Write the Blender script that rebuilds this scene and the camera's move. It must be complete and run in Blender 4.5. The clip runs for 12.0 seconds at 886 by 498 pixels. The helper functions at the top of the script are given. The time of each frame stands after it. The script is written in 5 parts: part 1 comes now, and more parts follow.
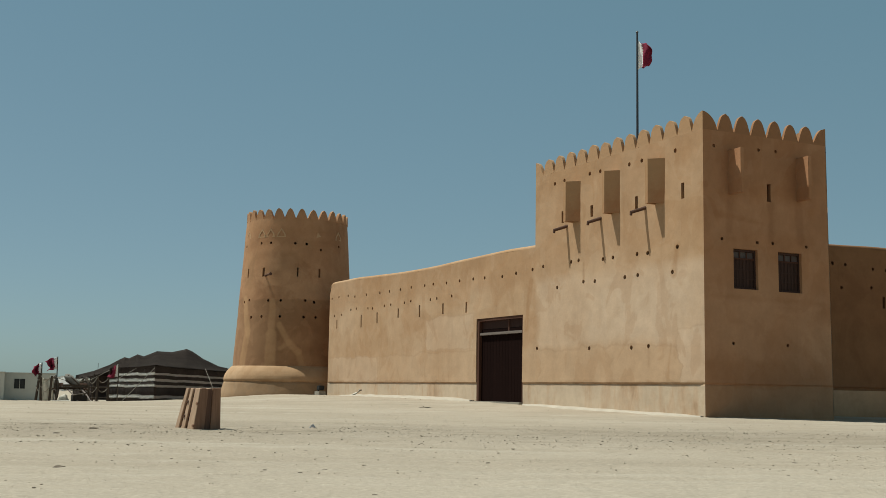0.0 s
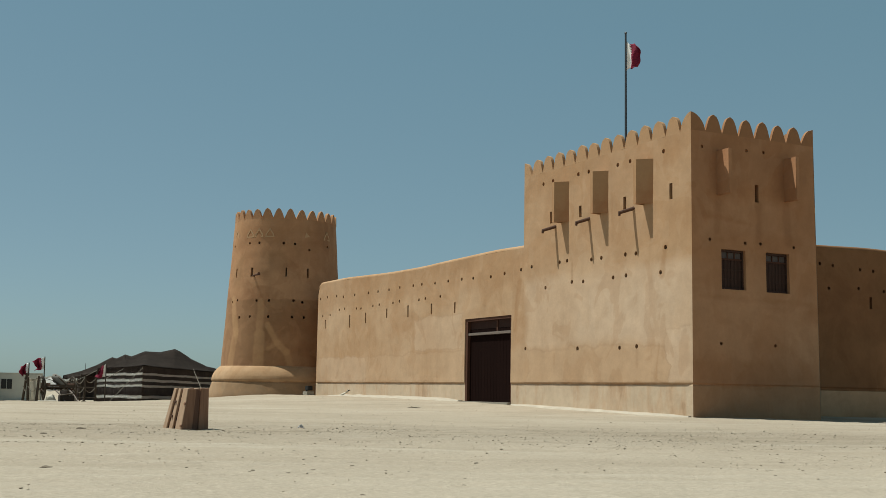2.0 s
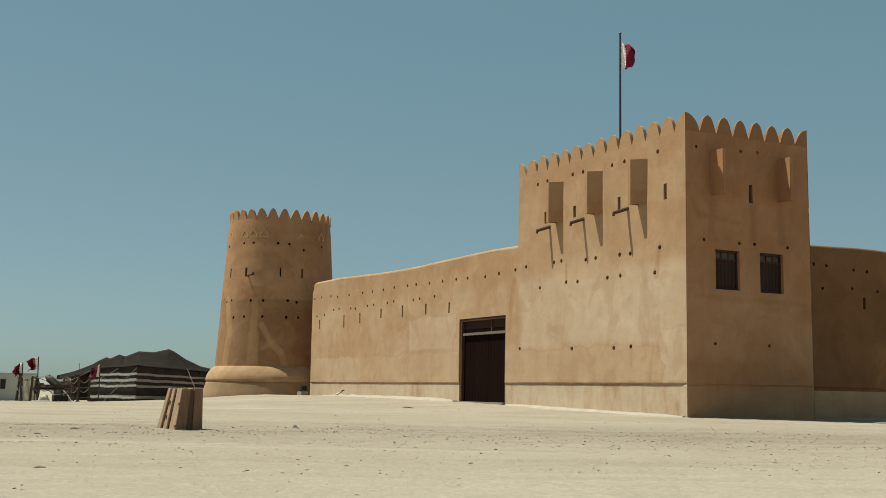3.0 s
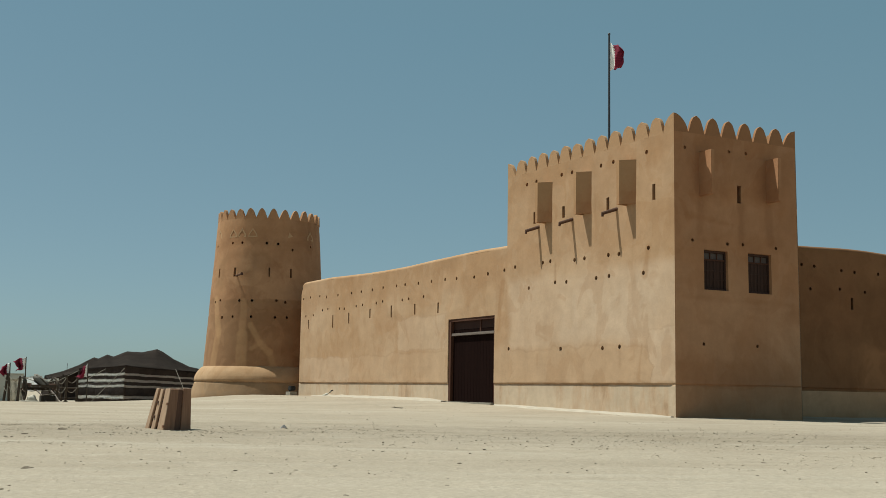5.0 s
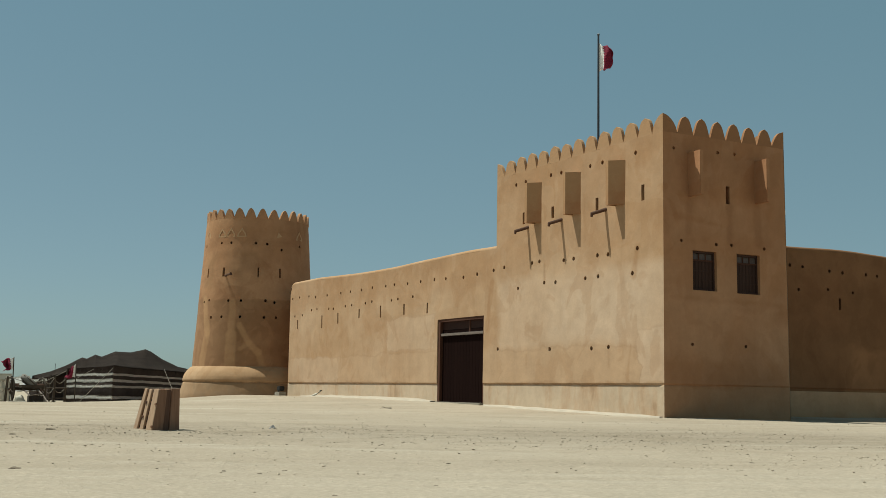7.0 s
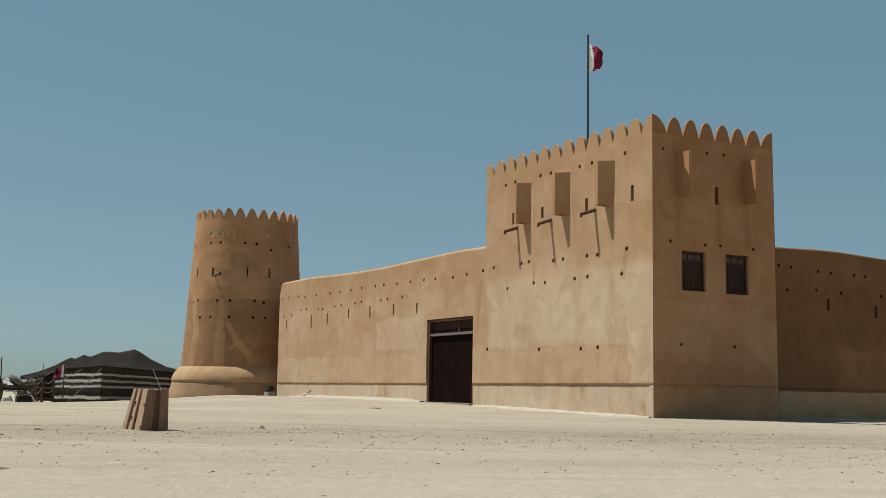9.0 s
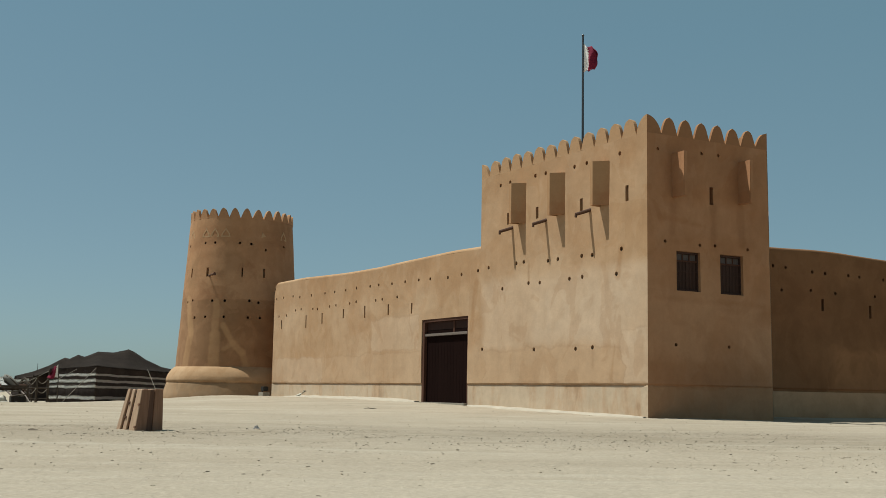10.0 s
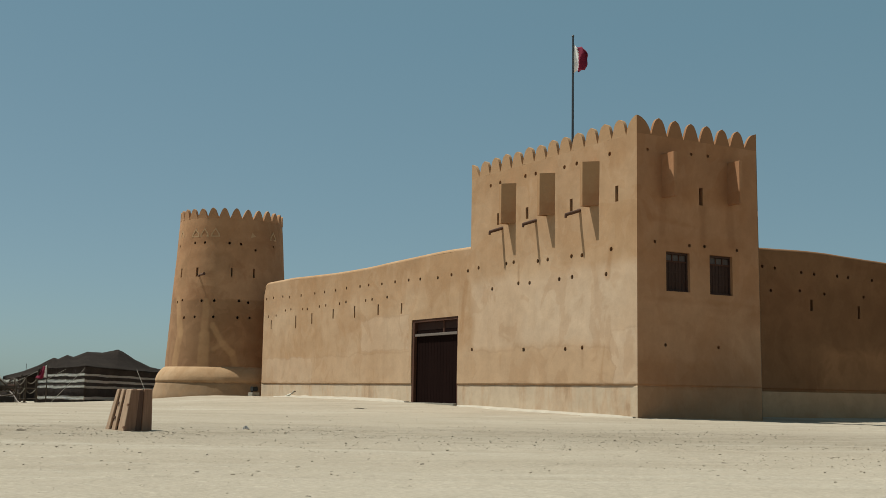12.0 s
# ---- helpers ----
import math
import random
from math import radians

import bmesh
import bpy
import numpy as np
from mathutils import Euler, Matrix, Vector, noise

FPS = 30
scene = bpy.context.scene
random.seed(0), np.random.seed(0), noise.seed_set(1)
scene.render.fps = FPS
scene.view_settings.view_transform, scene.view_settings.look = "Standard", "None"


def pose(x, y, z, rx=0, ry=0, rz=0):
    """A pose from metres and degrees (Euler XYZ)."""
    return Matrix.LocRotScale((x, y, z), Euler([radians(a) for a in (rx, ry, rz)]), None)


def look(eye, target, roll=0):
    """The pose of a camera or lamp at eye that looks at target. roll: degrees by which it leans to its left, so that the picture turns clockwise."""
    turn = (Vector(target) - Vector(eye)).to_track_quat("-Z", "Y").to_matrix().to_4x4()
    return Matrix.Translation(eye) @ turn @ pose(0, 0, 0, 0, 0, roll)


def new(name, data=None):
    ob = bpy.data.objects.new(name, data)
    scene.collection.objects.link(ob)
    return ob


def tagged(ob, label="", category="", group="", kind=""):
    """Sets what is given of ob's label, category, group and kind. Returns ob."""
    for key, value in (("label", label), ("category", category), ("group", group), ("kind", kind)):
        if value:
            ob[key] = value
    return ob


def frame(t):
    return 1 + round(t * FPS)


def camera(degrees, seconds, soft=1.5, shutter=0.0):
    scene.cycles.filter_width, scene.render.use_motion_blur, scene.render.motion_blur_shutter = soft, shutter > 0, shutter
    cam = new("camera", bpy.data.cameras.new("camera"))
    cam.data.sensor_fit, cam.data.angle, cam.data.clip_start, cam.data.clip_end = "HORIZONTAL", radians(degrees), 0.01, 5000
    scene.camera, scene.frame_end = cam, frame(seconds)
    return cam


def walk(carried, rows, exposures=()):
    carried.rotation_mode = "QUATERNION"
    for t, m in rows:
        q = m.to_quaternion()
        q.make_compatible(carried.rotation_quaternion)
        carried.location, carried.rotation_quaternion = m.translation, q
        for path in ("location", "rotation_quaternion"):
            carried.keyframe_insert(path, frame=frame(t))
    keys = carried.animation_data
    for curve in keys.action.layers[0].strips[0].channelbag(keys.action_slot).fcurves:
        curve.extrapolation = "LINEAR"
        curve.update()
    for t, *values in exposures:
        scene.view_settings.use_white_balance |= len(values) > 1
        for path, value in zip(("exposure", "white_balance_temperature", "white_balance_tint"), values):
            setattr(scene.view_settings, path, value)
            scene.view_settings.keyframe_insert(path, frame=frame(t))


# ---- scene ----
cam = camera(41.34, 12.0, soft=0.85)
EYE = (0.0, 0.0, 0.5635)


def pan(t):
    """A slow, even turn to the right on a tripod."""
    return pose(*EYE, 90 + 6.87 + 0.009 * t, -0.976, -(0.2835 * t - 0.00168 * t * t))


walk(cam, [(t, pan(t)) for t in (0, 1, 2, 3, 4, 5, 6, 7, 8, 9, 10, 11, 12)],
     exposures=[(0.0, 0.17, 6430, 2), (1.0, 0.26, 6350, 4), (1.5, 0.26, 6450, 2), (2.5, 0.18, 6440, 2), (3.0, 0.30, 6740, 0), (5.0, 0.24, 6450, 1), (6.0, 0.18, 6460, 2),
                (7.0, 0.22, 6600, 0), (9.0, 0.25, 6350, 4), (9.5, 0.24, 6380, 3), (11.0, 0.13, 6450, 2), (12.0, 0.19, 6520, 3)])

# ---- light: high sun from the west, dusty blue sky ----
SUN_DIR = Vector((-1.320, 0.403, 2.9)).normalized()
world = bpy.data.worlds.new("sky")
scene.world = world
world.use_nodes = True
wn = world.node_tree.nodes
sky = wn.new("ShaderNodeTexSky")
sky.sky_type = "NISHITA"
sky.sun_disc = False
sky.sun_elevation = math.asin(SUN_DIR.z)
sky.sun_rotation = radians(287.0)
sky.air_density, sky.dust_density, sky.ozone_density = 0.55, 1.0, 1.5
wn["Background"].inputs["Strength"].default_value = 0.094
haze = wn.new("ShaderNodeMix")               # fine dust in the air evens out the blue
haze.data_type = "RGBA"
haze.inputs[0].default_value = 0.60
low = wn.new("ShaderNodeMapRange")           # dust is thickest, and greyest, towards the horizon all round
low.inputs[1].default_value, low.inputs[2].default_value = 0.02, 0.30
dust = wn.new("ShaderNodeMix")
dust.data_type = "RGBA"
dust.inputs[6].default_value = (1.92, 2.82, 2.68, 1.0)
dust.inputs[7].default_value = (1.50, 2.65, 2.93, 1.0)
height = wn.new("ShaderNodeSeparateXYZ")
world.node_tree.links.new(wn.new("ShaderNodeTexCoord").outputs["Generated"], height.inputs[0])
world.node_tree.links.new(height.outputs[2], low.inputs[0])
world.node_tree.links.new(low.outputs[0], dust.inputs[0])
world.node_tree.links.new(dust.outputs[2], haze.inputs[7])
world.node_tree.links.new(sky.outputs["Color"], haze.inputs[6])
world.node_tree.links.new(haze.outputs[2], wn["Background"].inputs["Color"])
sun = new("sun", bpy.data.lights.new("sun", "SUN"))
sun.data.energy, sun.data.angle, sun.data.color = 5.0, radians(0.5), (1.0, 0.985, 0.925)
sun.matrix_world = look(SUN_DIR * 60, (0, 0, 0))


# ---- materials ----
class Nodes:
    """A short way to write node materials."""

    def __init__(self, name):
        self.mat = bpy.data.materials.new(name)
        self.mat.use_nodes = True
        self.nt = self.mat.node_tree
        self.bsdf = self.nt.nodes["Principled BSDF"]
        self.obj = self.nt.nodes.new("ShaderNodeTexCoord").outputs["Object"]

    def link(self, a, b):
        self.nt.links.new(a, b)

    def put(self, socket, value):
        if isinstance(value, bpy.types.NodeSocket):
            self.link(value, socket)
        else:
            socket.default_value = value

    def noise(self, scale, detail=4, rough=0.55, vec=None, stretch=None, shift=(0, 0, 0), swirl=0.0):
        v = vec or self.obj
        if stretch or any(shift):
            mp = self.nt.nodes.new("ShaderNodeMapping")
            mp.inputs["Scale"].default_value = stretch or (1, 1, 1)
            mp.inputs["Location"].default_value = shift
            self.link(v, mp.inputs["Vector"])
            v = mp.outputs["Vector"]
        n = self.nt.nodes.new("ShaderNodeTexNoise")
        n.inputs["Scale"].default_value, n.inputs["Detail"].default_value, n.inputs["Roughness"].default_value = scale, detail, rough
        n.inputs["Distortion"].default_value = swirl
        self.link(v, n.inputs["Vector"])
        return n.outputs["Fac"]

    def remap(self, v, a, b, c=0.0, d=1.0):
        n = self.nt.nodes.new("ShaderNodeMapRange")
        for i, x in enumerate((v, a, b, c, d)):
            self.put(n.inputs[i], x)
        return n.outputs[0]

    def op(self, kind, a, b=0.0):
        n = self.nt.nodes.new("ShaderNodeMath")
        n.operation = kind
        self.put(n.inputs[0], a)
        self.put(n.inputs[1], b)
        return n.outputs[0]

    def mix(self, fac, a, b, kind="MIX"):
        n = self.nt.nodes.new("ShaderNodeMix")
        n.data_type, n.blend_type = "RGBA", kind
        self.put(n.inputs[0], fac)
        for s, v in ((n.inputs[6], a), (n.inputs[7], b)):
            self.put(s, v if isinstance(v, bpy.types.NodeSocket) else (*v, 1.0))
        return n.outputs[2]

    def axes(self):
        n = self.nt.nodes.new("ShaderNodeSeparateXYZ")
        self.link(self.obj, n.inputs[0])
        return n.outputs

    def random(self):
        return self.nt.nodes.new("ShaderNodeObjectInfo").outputs["Random"]

    def bump(self, height, strength=0.3, dist=0.02):
        n = self.nt.nodes.new("ShaderNodeBump")
        n.inputs["Strength"].default_value, n.inputs["Distance"].default_value = strength, dist
        self.link(height, n.inputs["Height"])
        self.link(n.outputs[0], self.bsdf.inputs["Normal"])

    def done(self, color, rough=0.9, metal=0.0):
        self.put(self.bsdf.inputs["Base Color"], color if isinstance(color, bpy.types.NodeSocket) else (*color, 1.0))
        self.put(self.bsdf.inputs["Roughness"], rough)
        self.bsdf.inputs["Metallic"].default_value = metal
        self.bsdf.inputs["Specular IOR Level"].default_value = 0.2 if metal == 0 else 0.5
        return self.mat


def segment(m, u, v, a, b):
    """Distance in the plane of u and v from the line between a and b."""
    (ax, ay), (bx, by) = a, b
    dx, dy = bx - ax, by - ay
    pu, pv = m.op("SUBTRACT", u, ax), m.op("SUBTRACT", v, ay)
    along = m.op("ADD", m.op("MULTIPLY", pu, dx), m.op("MULTIPLY", pv, dy))
    h = m.op("MINIMUM", m.op("MAXIMUM", m.op("DIVIDE", along, dx * dx + dy * dy), 0.0), 1.0)
    eu, ev = m.op("SUBTRACT", pu, m.op("MULTIPLY", h, dx)), m.op("SUBTRACT", pv, m.op("MULTIPLY", h, dy))
    return m.op("SQRT", m.op("ADD", m.op("MULTIPLY", eu, eu), m.op("MULTIPLY", ev, ev)))


def plaster(name, base, pale, warm, patches=(), mend=0.5, runs=(), run_axis=1, foot=None, round_axis=None):
    """Mud plaster laid on by hand: soft clouds, trowelled fields with ragged edges, mended patches and painted shade
    (axis, from, to, low, high, tone, strength, softness), runs of washed-out mud, a stained foot below a height.
    round_axis: x, y and heading of a round tower, round which axis 1 is then measured in metres."""
    m = Nodes(name)
    ax = m.axes()
    along = {0: ax[0], 1: ax[1]}
    if round_axis:
        cx, cy, head, radius = round_axis
        px, py = m.op("SUBTRACT", ax[0], cx), m.op("SUBTRACT", ax[1], cy)
        ch, sh = math.cos(head), math.sin(head)
        fx = m.op("ADD", m.op("MULTIPLY", px, ch), m.op("MULTIPLY", py, sh))
        fy = m.op("SUBTRACT", m.op("MULTIPLY", py, ch), m.op("MULTIPLY", px, sh))
        along[1] = m.op("MULTIPLY", m.op("ARCTAN2", fy, fx), radius)
    c = m.mix(m.remap(m.noise(0.22, 4, 0.55, stretch=(1, 1, 1.4)), 0.40, 0.62), base, pale)
    c = m.mix(m.remap(m.noise(0.5, 5, 0.55, stretch=(1, 1, 1.3), swirl=0.8), 0.50, 0.60, 0.0, mend), c, warm)
    wob = m.op("MULTIPLY", m.op("SUBTRACT", m.noise(0.8, 7, 0.62, swirl=0.6), 0.5), 1.4)
    for axis, u0, u1, z0, z1, tone, k, *soft in patches:
        soft = soft[0] if soft else 0.05
        du = m.op("SUBTRACT", m.op("ABSOLUTE", m.op("SUBTRACT", m.op("ADD", along[axis], wob), (u0 + u1) / 2)), (u1 - u0) / 2)
        dz = m.op("SUBTRACT", m.op("ABSOLUTE", m.op("SUBTRACT", m.op("ADD", ax[2], m.op("MULTIPLY", wob, 0.4)), (z0 + z1) / 2)), (z1 - z0) / 2)
        edge = m.op("MAXIMUM", du, dz)
        c = m.mix(m.remap(edge, soft, -soft, 0.0, k), c, tone)
        if k > 0.4 and soft < 0.1:
            c = m.mix(m.remap(m.op("ABSOLUTE", edge), 0.05, 0.0, 0.0, 0.16), c, [v * 0.7 for v in warm])
    for a, b, wide, tone, k in runs:
        d = m.op("ADD", segment(m, along[run_axis], ax[2], a, b), m.op("MULTIPLY", wob, 0.22))
        c = m.mix(m.remap(d, wide + 0.05, wide - 0.05, 0.0, k), c, tone)
    fields = m.noise(0.75, 3, 0.5, stretch=(1, 1, 0.8), shift=(7, 3, 5), swirl=1.5)
    c = m.mix(m.remap(fields, 0.53, 0.56, 0.0, 0.22), c, pale)
    fields = m.noise(0.95, 3, 0.5, stretch=(1, 1, 0.75), shift=(1, 13, 2), swirl=1.2)
    c = m.mix(m.remap(fields, 0.56, 0.60, 0.0, 0.22), c, warm)
    streak = m.noise(1.6, 4, 0.6, stretch=(1, 1, 0.13))
    c = m.mix(m.remap(streak, 0.56, 0.74, 0.0, 0.15), c, [v * 0.8 for v in warm])
    if foot:
        low = m.remap(ax[2], foot, foot - 0.03)
        drips = m.noise(1.3, 5, 0.65, stretch=(1.2, 1.2, 0.35), shift=(4, 4, 4))
        c = m.mix(m.op("MULTIPLY", low, m.remap(drips, 0.36, 0.52, 0.0, 0.7)), c, (0.50, 0.40, 0.295))
        c = m.mix(m.op("MULTIPLY", low, m.remap(drips, 0.40, 0.32, 0.0, 0.45)), c, (0.235, 0.17, 0.11))
    mid = m.noise(1.9, 6, 0.66)
    c = m.mix(0.33, c, m.mix(m.remap(mid, 0.32, 0.68), (0.38, 0.375, 0.37), (0.62, 0.62, 0.62)), "OVERLAY")
    fine = m.noise(12, 6, 0.7)
    c = m.mix(0.10, c, m.mix(m.remap(fine, 0.3, 0.7), (0.35, 0.35, 0.35), (0.65, 0.65, 0.65)), "OVERLAY")
    m.bump(m.op("ADD", m.noise(4, 5, 0.62), m.op("MULTIPLY", fine, 0.2)), 0.2, 0.03)
    return m.done(c, 0.95)


MUD, MUD_PALE, MUD_WARM = (0.368, 0.219, 0.115), (0.450, 0.302, 0.190), (0.318, 0.170, 0.080)
MUD_LIME = (0.505, 0.366, 0.258)
m_front = plaster("mud_plaster_front", [0.65 * a + 0.35 * b for a, b in zip(MUD, MUD_PALE)], MUD_PALE, MUD_WARM, mend=0.28, foot=0.815, run_axis=0,
                  runs=(((-5.47, 4.32), (-5.47, 3.83), 0.045, (0.20, 0.11, 0.055), 0.6), ((-1.06, 4.4), (-1.22, 3.7), 0.10, MUD_WARM, 0.5), ((-8.45, 4.0), (-8.75, 2.6), 0.14, MUD_WARM, 0.5),
                        ((-1.35, 1.85), (-1.5, 1.0), 0.04, MUD_WARM, 0.5), ((-2.3, 1.8), (-2.3, 1.3), 0.05, MUD_WARM, 0.3)),
                  patches=((0, -8.5, 0.5, 4.5, 7.9, MUD_WARM, 0.30, 0.3), (0, -8.5, 0.5, 6.7, 7.9, MUD_WARM, 0.34, 0.25), (0, -26.4, -8.3, 3.95, 5.4, MUD_WARM, 0.34, 0.2),
                           (0, -16.0, -12.3, 2.0, 3.2, MUD_LIME, 0.42), (0, -8.0, 0.5, 1.9, 4.0, MUD_LIME, 0.62, 0.16), (0, -5.2, -0.6, 2.0, 3.5, (0.55, 0.42, 0.31), 0.35, 0.3),
                           (0, -24.5, 0.5, -0.3, 0.83, MUD_LIME, 0.45, 0.02), (0, -8.0, -0.95, 0.86, 1.87, MUD_PALE, 0.7), (0, -20.5, -12.2, 0.86, 1.9, MUD_PALE, 0.45),
                           (0, -25.9, -20.5, 0.85, 1.9, MUD_LIME, 0.45), (0, -0.95, 0.5, 0.86, 2.3, MUD_LIME, 0.65), (0, -8.9, -8.0, 1.9, 3.0, MUD_WARM, 0.35, 0.15)))
m_merlon = plaster("mud_plaster_merlon", [0.6 * a + 0.4 * b for a, b in zip(MUD, MUD_WARM)], [0.7 * a + 0.3 * b for a, b in zip(MUD_PALE, MUD_WARM)], MUD_WARM, mend=0.15)
m_ring = plaster("mud_plaster_foot", (0.34, 0.208, 0.113), (0.39, 0.252, 0.147), (0.28, 0.158, 0.078), mend=0.5,
                 # Band below the groove: stains and the lip's shade in one darker tone.
                 patches=((1, -6.0, 6.0, -0.4, 0.80, (0.225, 0.147, 0.088), 0.75, 0.04),))
# Right face's shade is put into the colour: MUD made darker and redder.
SHADE_MUD, SHADE_PALE, SHADE_WARM = (0.362, 0.179, 0.089), (0.425, 0.234, 0.130), (0.300, 0.138, 0.064)
m_side_shaded = plaster("mud_plaster_side", SHADE_MUD, SHADE_PALE, SHADE_WARM, mend=0.4,
                 patches=((1, 2.2, 7.0, 4.6, 6.9, SHADE_WARM, 0.4, 0.25), (1, -0.2, 1.5, 5.4, 7.9, SHADE_WARM, 0.5, 0.3), (1, 0.2, 2.0, 1.7, 3.2, SHADE_PALE, 0.4, 0.2), (1, 0.1, 4.2, 0.85, 1.5, SHADE_WARM, 0.4, 0.12),
                          (1, 0.4, 3.4, 4.7, 5.6, SHADE_PALE, 0.35, 0.15), (1, -0.5, 5.0, -0.6, 0.83, (0.345, 0.20, 0.112), 0.55, 0.03),
                          (1, -0.5, 5.0, 6.55, 7.9, SHADE_WARM, 0.35, 0.25)),
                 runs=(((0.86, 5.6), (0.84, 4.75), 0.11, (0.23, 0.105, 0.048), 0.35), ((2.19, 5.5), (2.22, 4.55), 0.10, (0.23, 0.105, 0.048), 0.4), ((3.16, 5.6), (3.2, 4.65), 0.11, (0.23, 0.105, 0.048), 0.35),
                       ((0.4, 5.15), (1.9, 5.0), 0.06, SHADE_WARM, 0.5), ((0.3, 3.05), (4.0, 3.0), 0.05, SHADE_WARM, 0.35)))
# Merlons of that face in a darker copy, their shade mixed into the tone.
m_merlon_shaded = plaster("mud_plaster_side_merlon", (0.282, 0.138, 0.067), (0.305, 0.152, 0.075), (0.25, 0.12, 0.057), mend=0.3)
# Gate boxes take a browner mix, the shade of their cheeks included.
m_box_shaded = plaster("mud_plaster_box", (0.34, 0.186, 0.094), MUD, SHADE_WARM, mend=0.6)
RT_HEAD = math.atan2(-18.85, 53.8)      # from the round tower towards the open ground
RT_PALE, RT_DARK = (0.42, 0.245, 0.125), (0.215, 0.118, 0.06)
m_round = plaster("mud_plaster_round", (0.345, 0.180, 0.091), (0.405, 0.228, 0.124), (0.27, 0.132, 0.065), mend=0.6, round_axis=(-30.5, -0.08, RT_HEAD, 2.75),
                  # Upper zones: paler left edge; right flank's shade painted as darker mud.
                  patches=((1, -6.0, 6.0, 1.3, 4.62, RT_DARK, 0.62), (1, -0.9, 0.0, 5.9, 6.8, (0.25, 0.135, 0.07), 0.5, 0.12), (1, -3.2, -2.4, 5.2, 6.5, RT_DARK, 0.4, 0.1), (1, 1.3, 4.0, 4.7, 8.6, (0.26, 0.128, 0.062), 0.4, 0.4), (1, -3.4, -2.3, 4.7, 8.5, RT_PALE, 0.25, 0.3)),
                  runs=(((-2.85, 4.6), (-2.45, 3.1), 0.20, RT_PALE, 0.7), ((-2.45, 3.1), (-2.65, 1.5), 0.22, RT_PALE, 0.65), ((-1.08, 4.5), (-1.05, 3.0), 0.17, RT_PALE, 0.5),
                        ((-1.05, 3.0), (-1.05, 1.5), 0.24, RT_PALE, 0.6), ((-0.72, 3.45), (-0.2, 2.6), 0.11, RT_PALE, 0.7), ((-0.2, 2.6), (0.2, 2.2), 0.15, RT_PALE, 0.75),
                        ((0.2, 2.2), (0.42, 1.5), 0.12, RT_PALE, 0.6), ((-0.2, 2.6), (-0.6, 2.35), 0.10, RT_PALE, 0.55)))
m_relief = plaster("pale_relief_mud", (0.40, 0.25, 0.14), (0.45, 0.30, 0.175), (0.36, 0.205, 0.108), mend=0.3)
# Wall behind the tower: its deep shade is darkened into the mud.
m_wall_shaded = plaster("old_brown_mud", (0.185, 0.086, 0.038), (0.215, 0.105, 0.049), (0.145, 0.065, 0.027), mend=0.5,
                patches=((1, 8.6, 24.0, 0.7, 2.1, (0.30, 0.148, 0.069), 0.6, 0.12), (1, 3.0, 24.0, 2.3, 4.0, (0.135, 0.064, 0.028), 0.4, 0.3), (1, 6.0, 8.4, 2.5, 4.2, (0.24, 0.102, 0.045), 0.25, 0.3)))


def wood(name, dark, light, scale=1.0, stretch=(14, 14, 0.8)):
    m = Nodes(name)
    grain = m.noise(3 * scale, 5, 0.6, stretch=stretch)
    c = m.mix(m.remap(grain, 0.3, 0.7), dark, light)
    c = m.mix(m.op("MULTIPLY", m.random(), 0.35), c, [v * 0.6 for v in dark])
    m.bump(grain, 0.35, 0.01)
    return m.done(c, 0.8)


m_wood_dark = wood("dark_gate_wood", (0.0105, 0.0046, 0.0038), (0.0125, 0.0058, 0.0047))
m_wood_dark.node_tree.nodes["Principled BSDF"].inputs["Specular IOR Level"].default_value = 0.02
m_wood_panel = wood("brown_panel_wood", (0.034, 0.013, 0.009), (0.048, 0.020, 0.014))
m_wood_frame = wood("brown_frame_wood", (0.062, 0.024, 0.014), (0.10, 0.043, 0.026))
m_wood_grey = wood("weathered_grey_wood", (0.13, 0.102, 0.088), (0.225, 0.182, 0.158), stretch=(0.8, 14, 14))
m_shutter = wood("grey_brown_shutter_wood", (0.050, 0.026, 0.019), (0.070, 0.037, 0.028))
m_pole = wood("spout_wood", (0.075, 0.038, 0.025), (0.14, 0.075, 0.050))
# Bin boards: sunlit side paler, shaded side browner, both put into the wood tones.
m_slat_lit = wood("sun_bleached_plank", (0.38, 0.24, 0.155), (0.53, 0.36, 0.245))
m_slat_brown = wood("brown_plank", (0.22, 0.112, 0.068), (0.315, 0.172, 0.108))
m_slat_red = wood("red_brown_plank", (0.125, 0.062, 0.040), (0.18, 0.097, 0.064))
m_chest = wood("blackened_chest_wood", (0.018, 0.014, 0.012), (0.035, 0.028, 0.023))
m_post = wood("rough_post_wood", (0.04, 0.03, 0.022), (0.10, 0.075, 0.055))


def plain(name, color, rough=0.7, metal=0.0, vary=0.25, scale=8.0):
    m = Nodes(name)
    c = m.mix(m.remap(m.noise(scale, 4, 0.6), 0.3, 0.7), [v * (1 - vary) for v in color], [min(1, v * (1 + vary)) for v in color])
    return m.done(c, rough, metal)


m_iron = plain("dark_iron", (0.03, 0.028, 0.028), 0.6, 0.6)
m_pole_metal = plain("painted_pole", (0.05, 0.052, 0.058), 0.45, 0.3, 0.15)
m_white_cloth = plain("white_cloth", (0.78, 0.77, 0.75), 0.9, 0, 0.06)
m_maroon = plain("maroon_cloth", (0.165, 0.014, 0.034), 0.9, 0, 0.15)
m_rope = plain("pale_rope", (0.27, 0.235, 0.19), 0.9)
m_cabin = plain("off_white_panel", (0.48, 0.455, 0.395), 0.6, 0, 0.06, 1.5)
m_glass = plain("dark_window_glass", (0.03, 0.028, 0.026), 0.5, 0, 0.1)
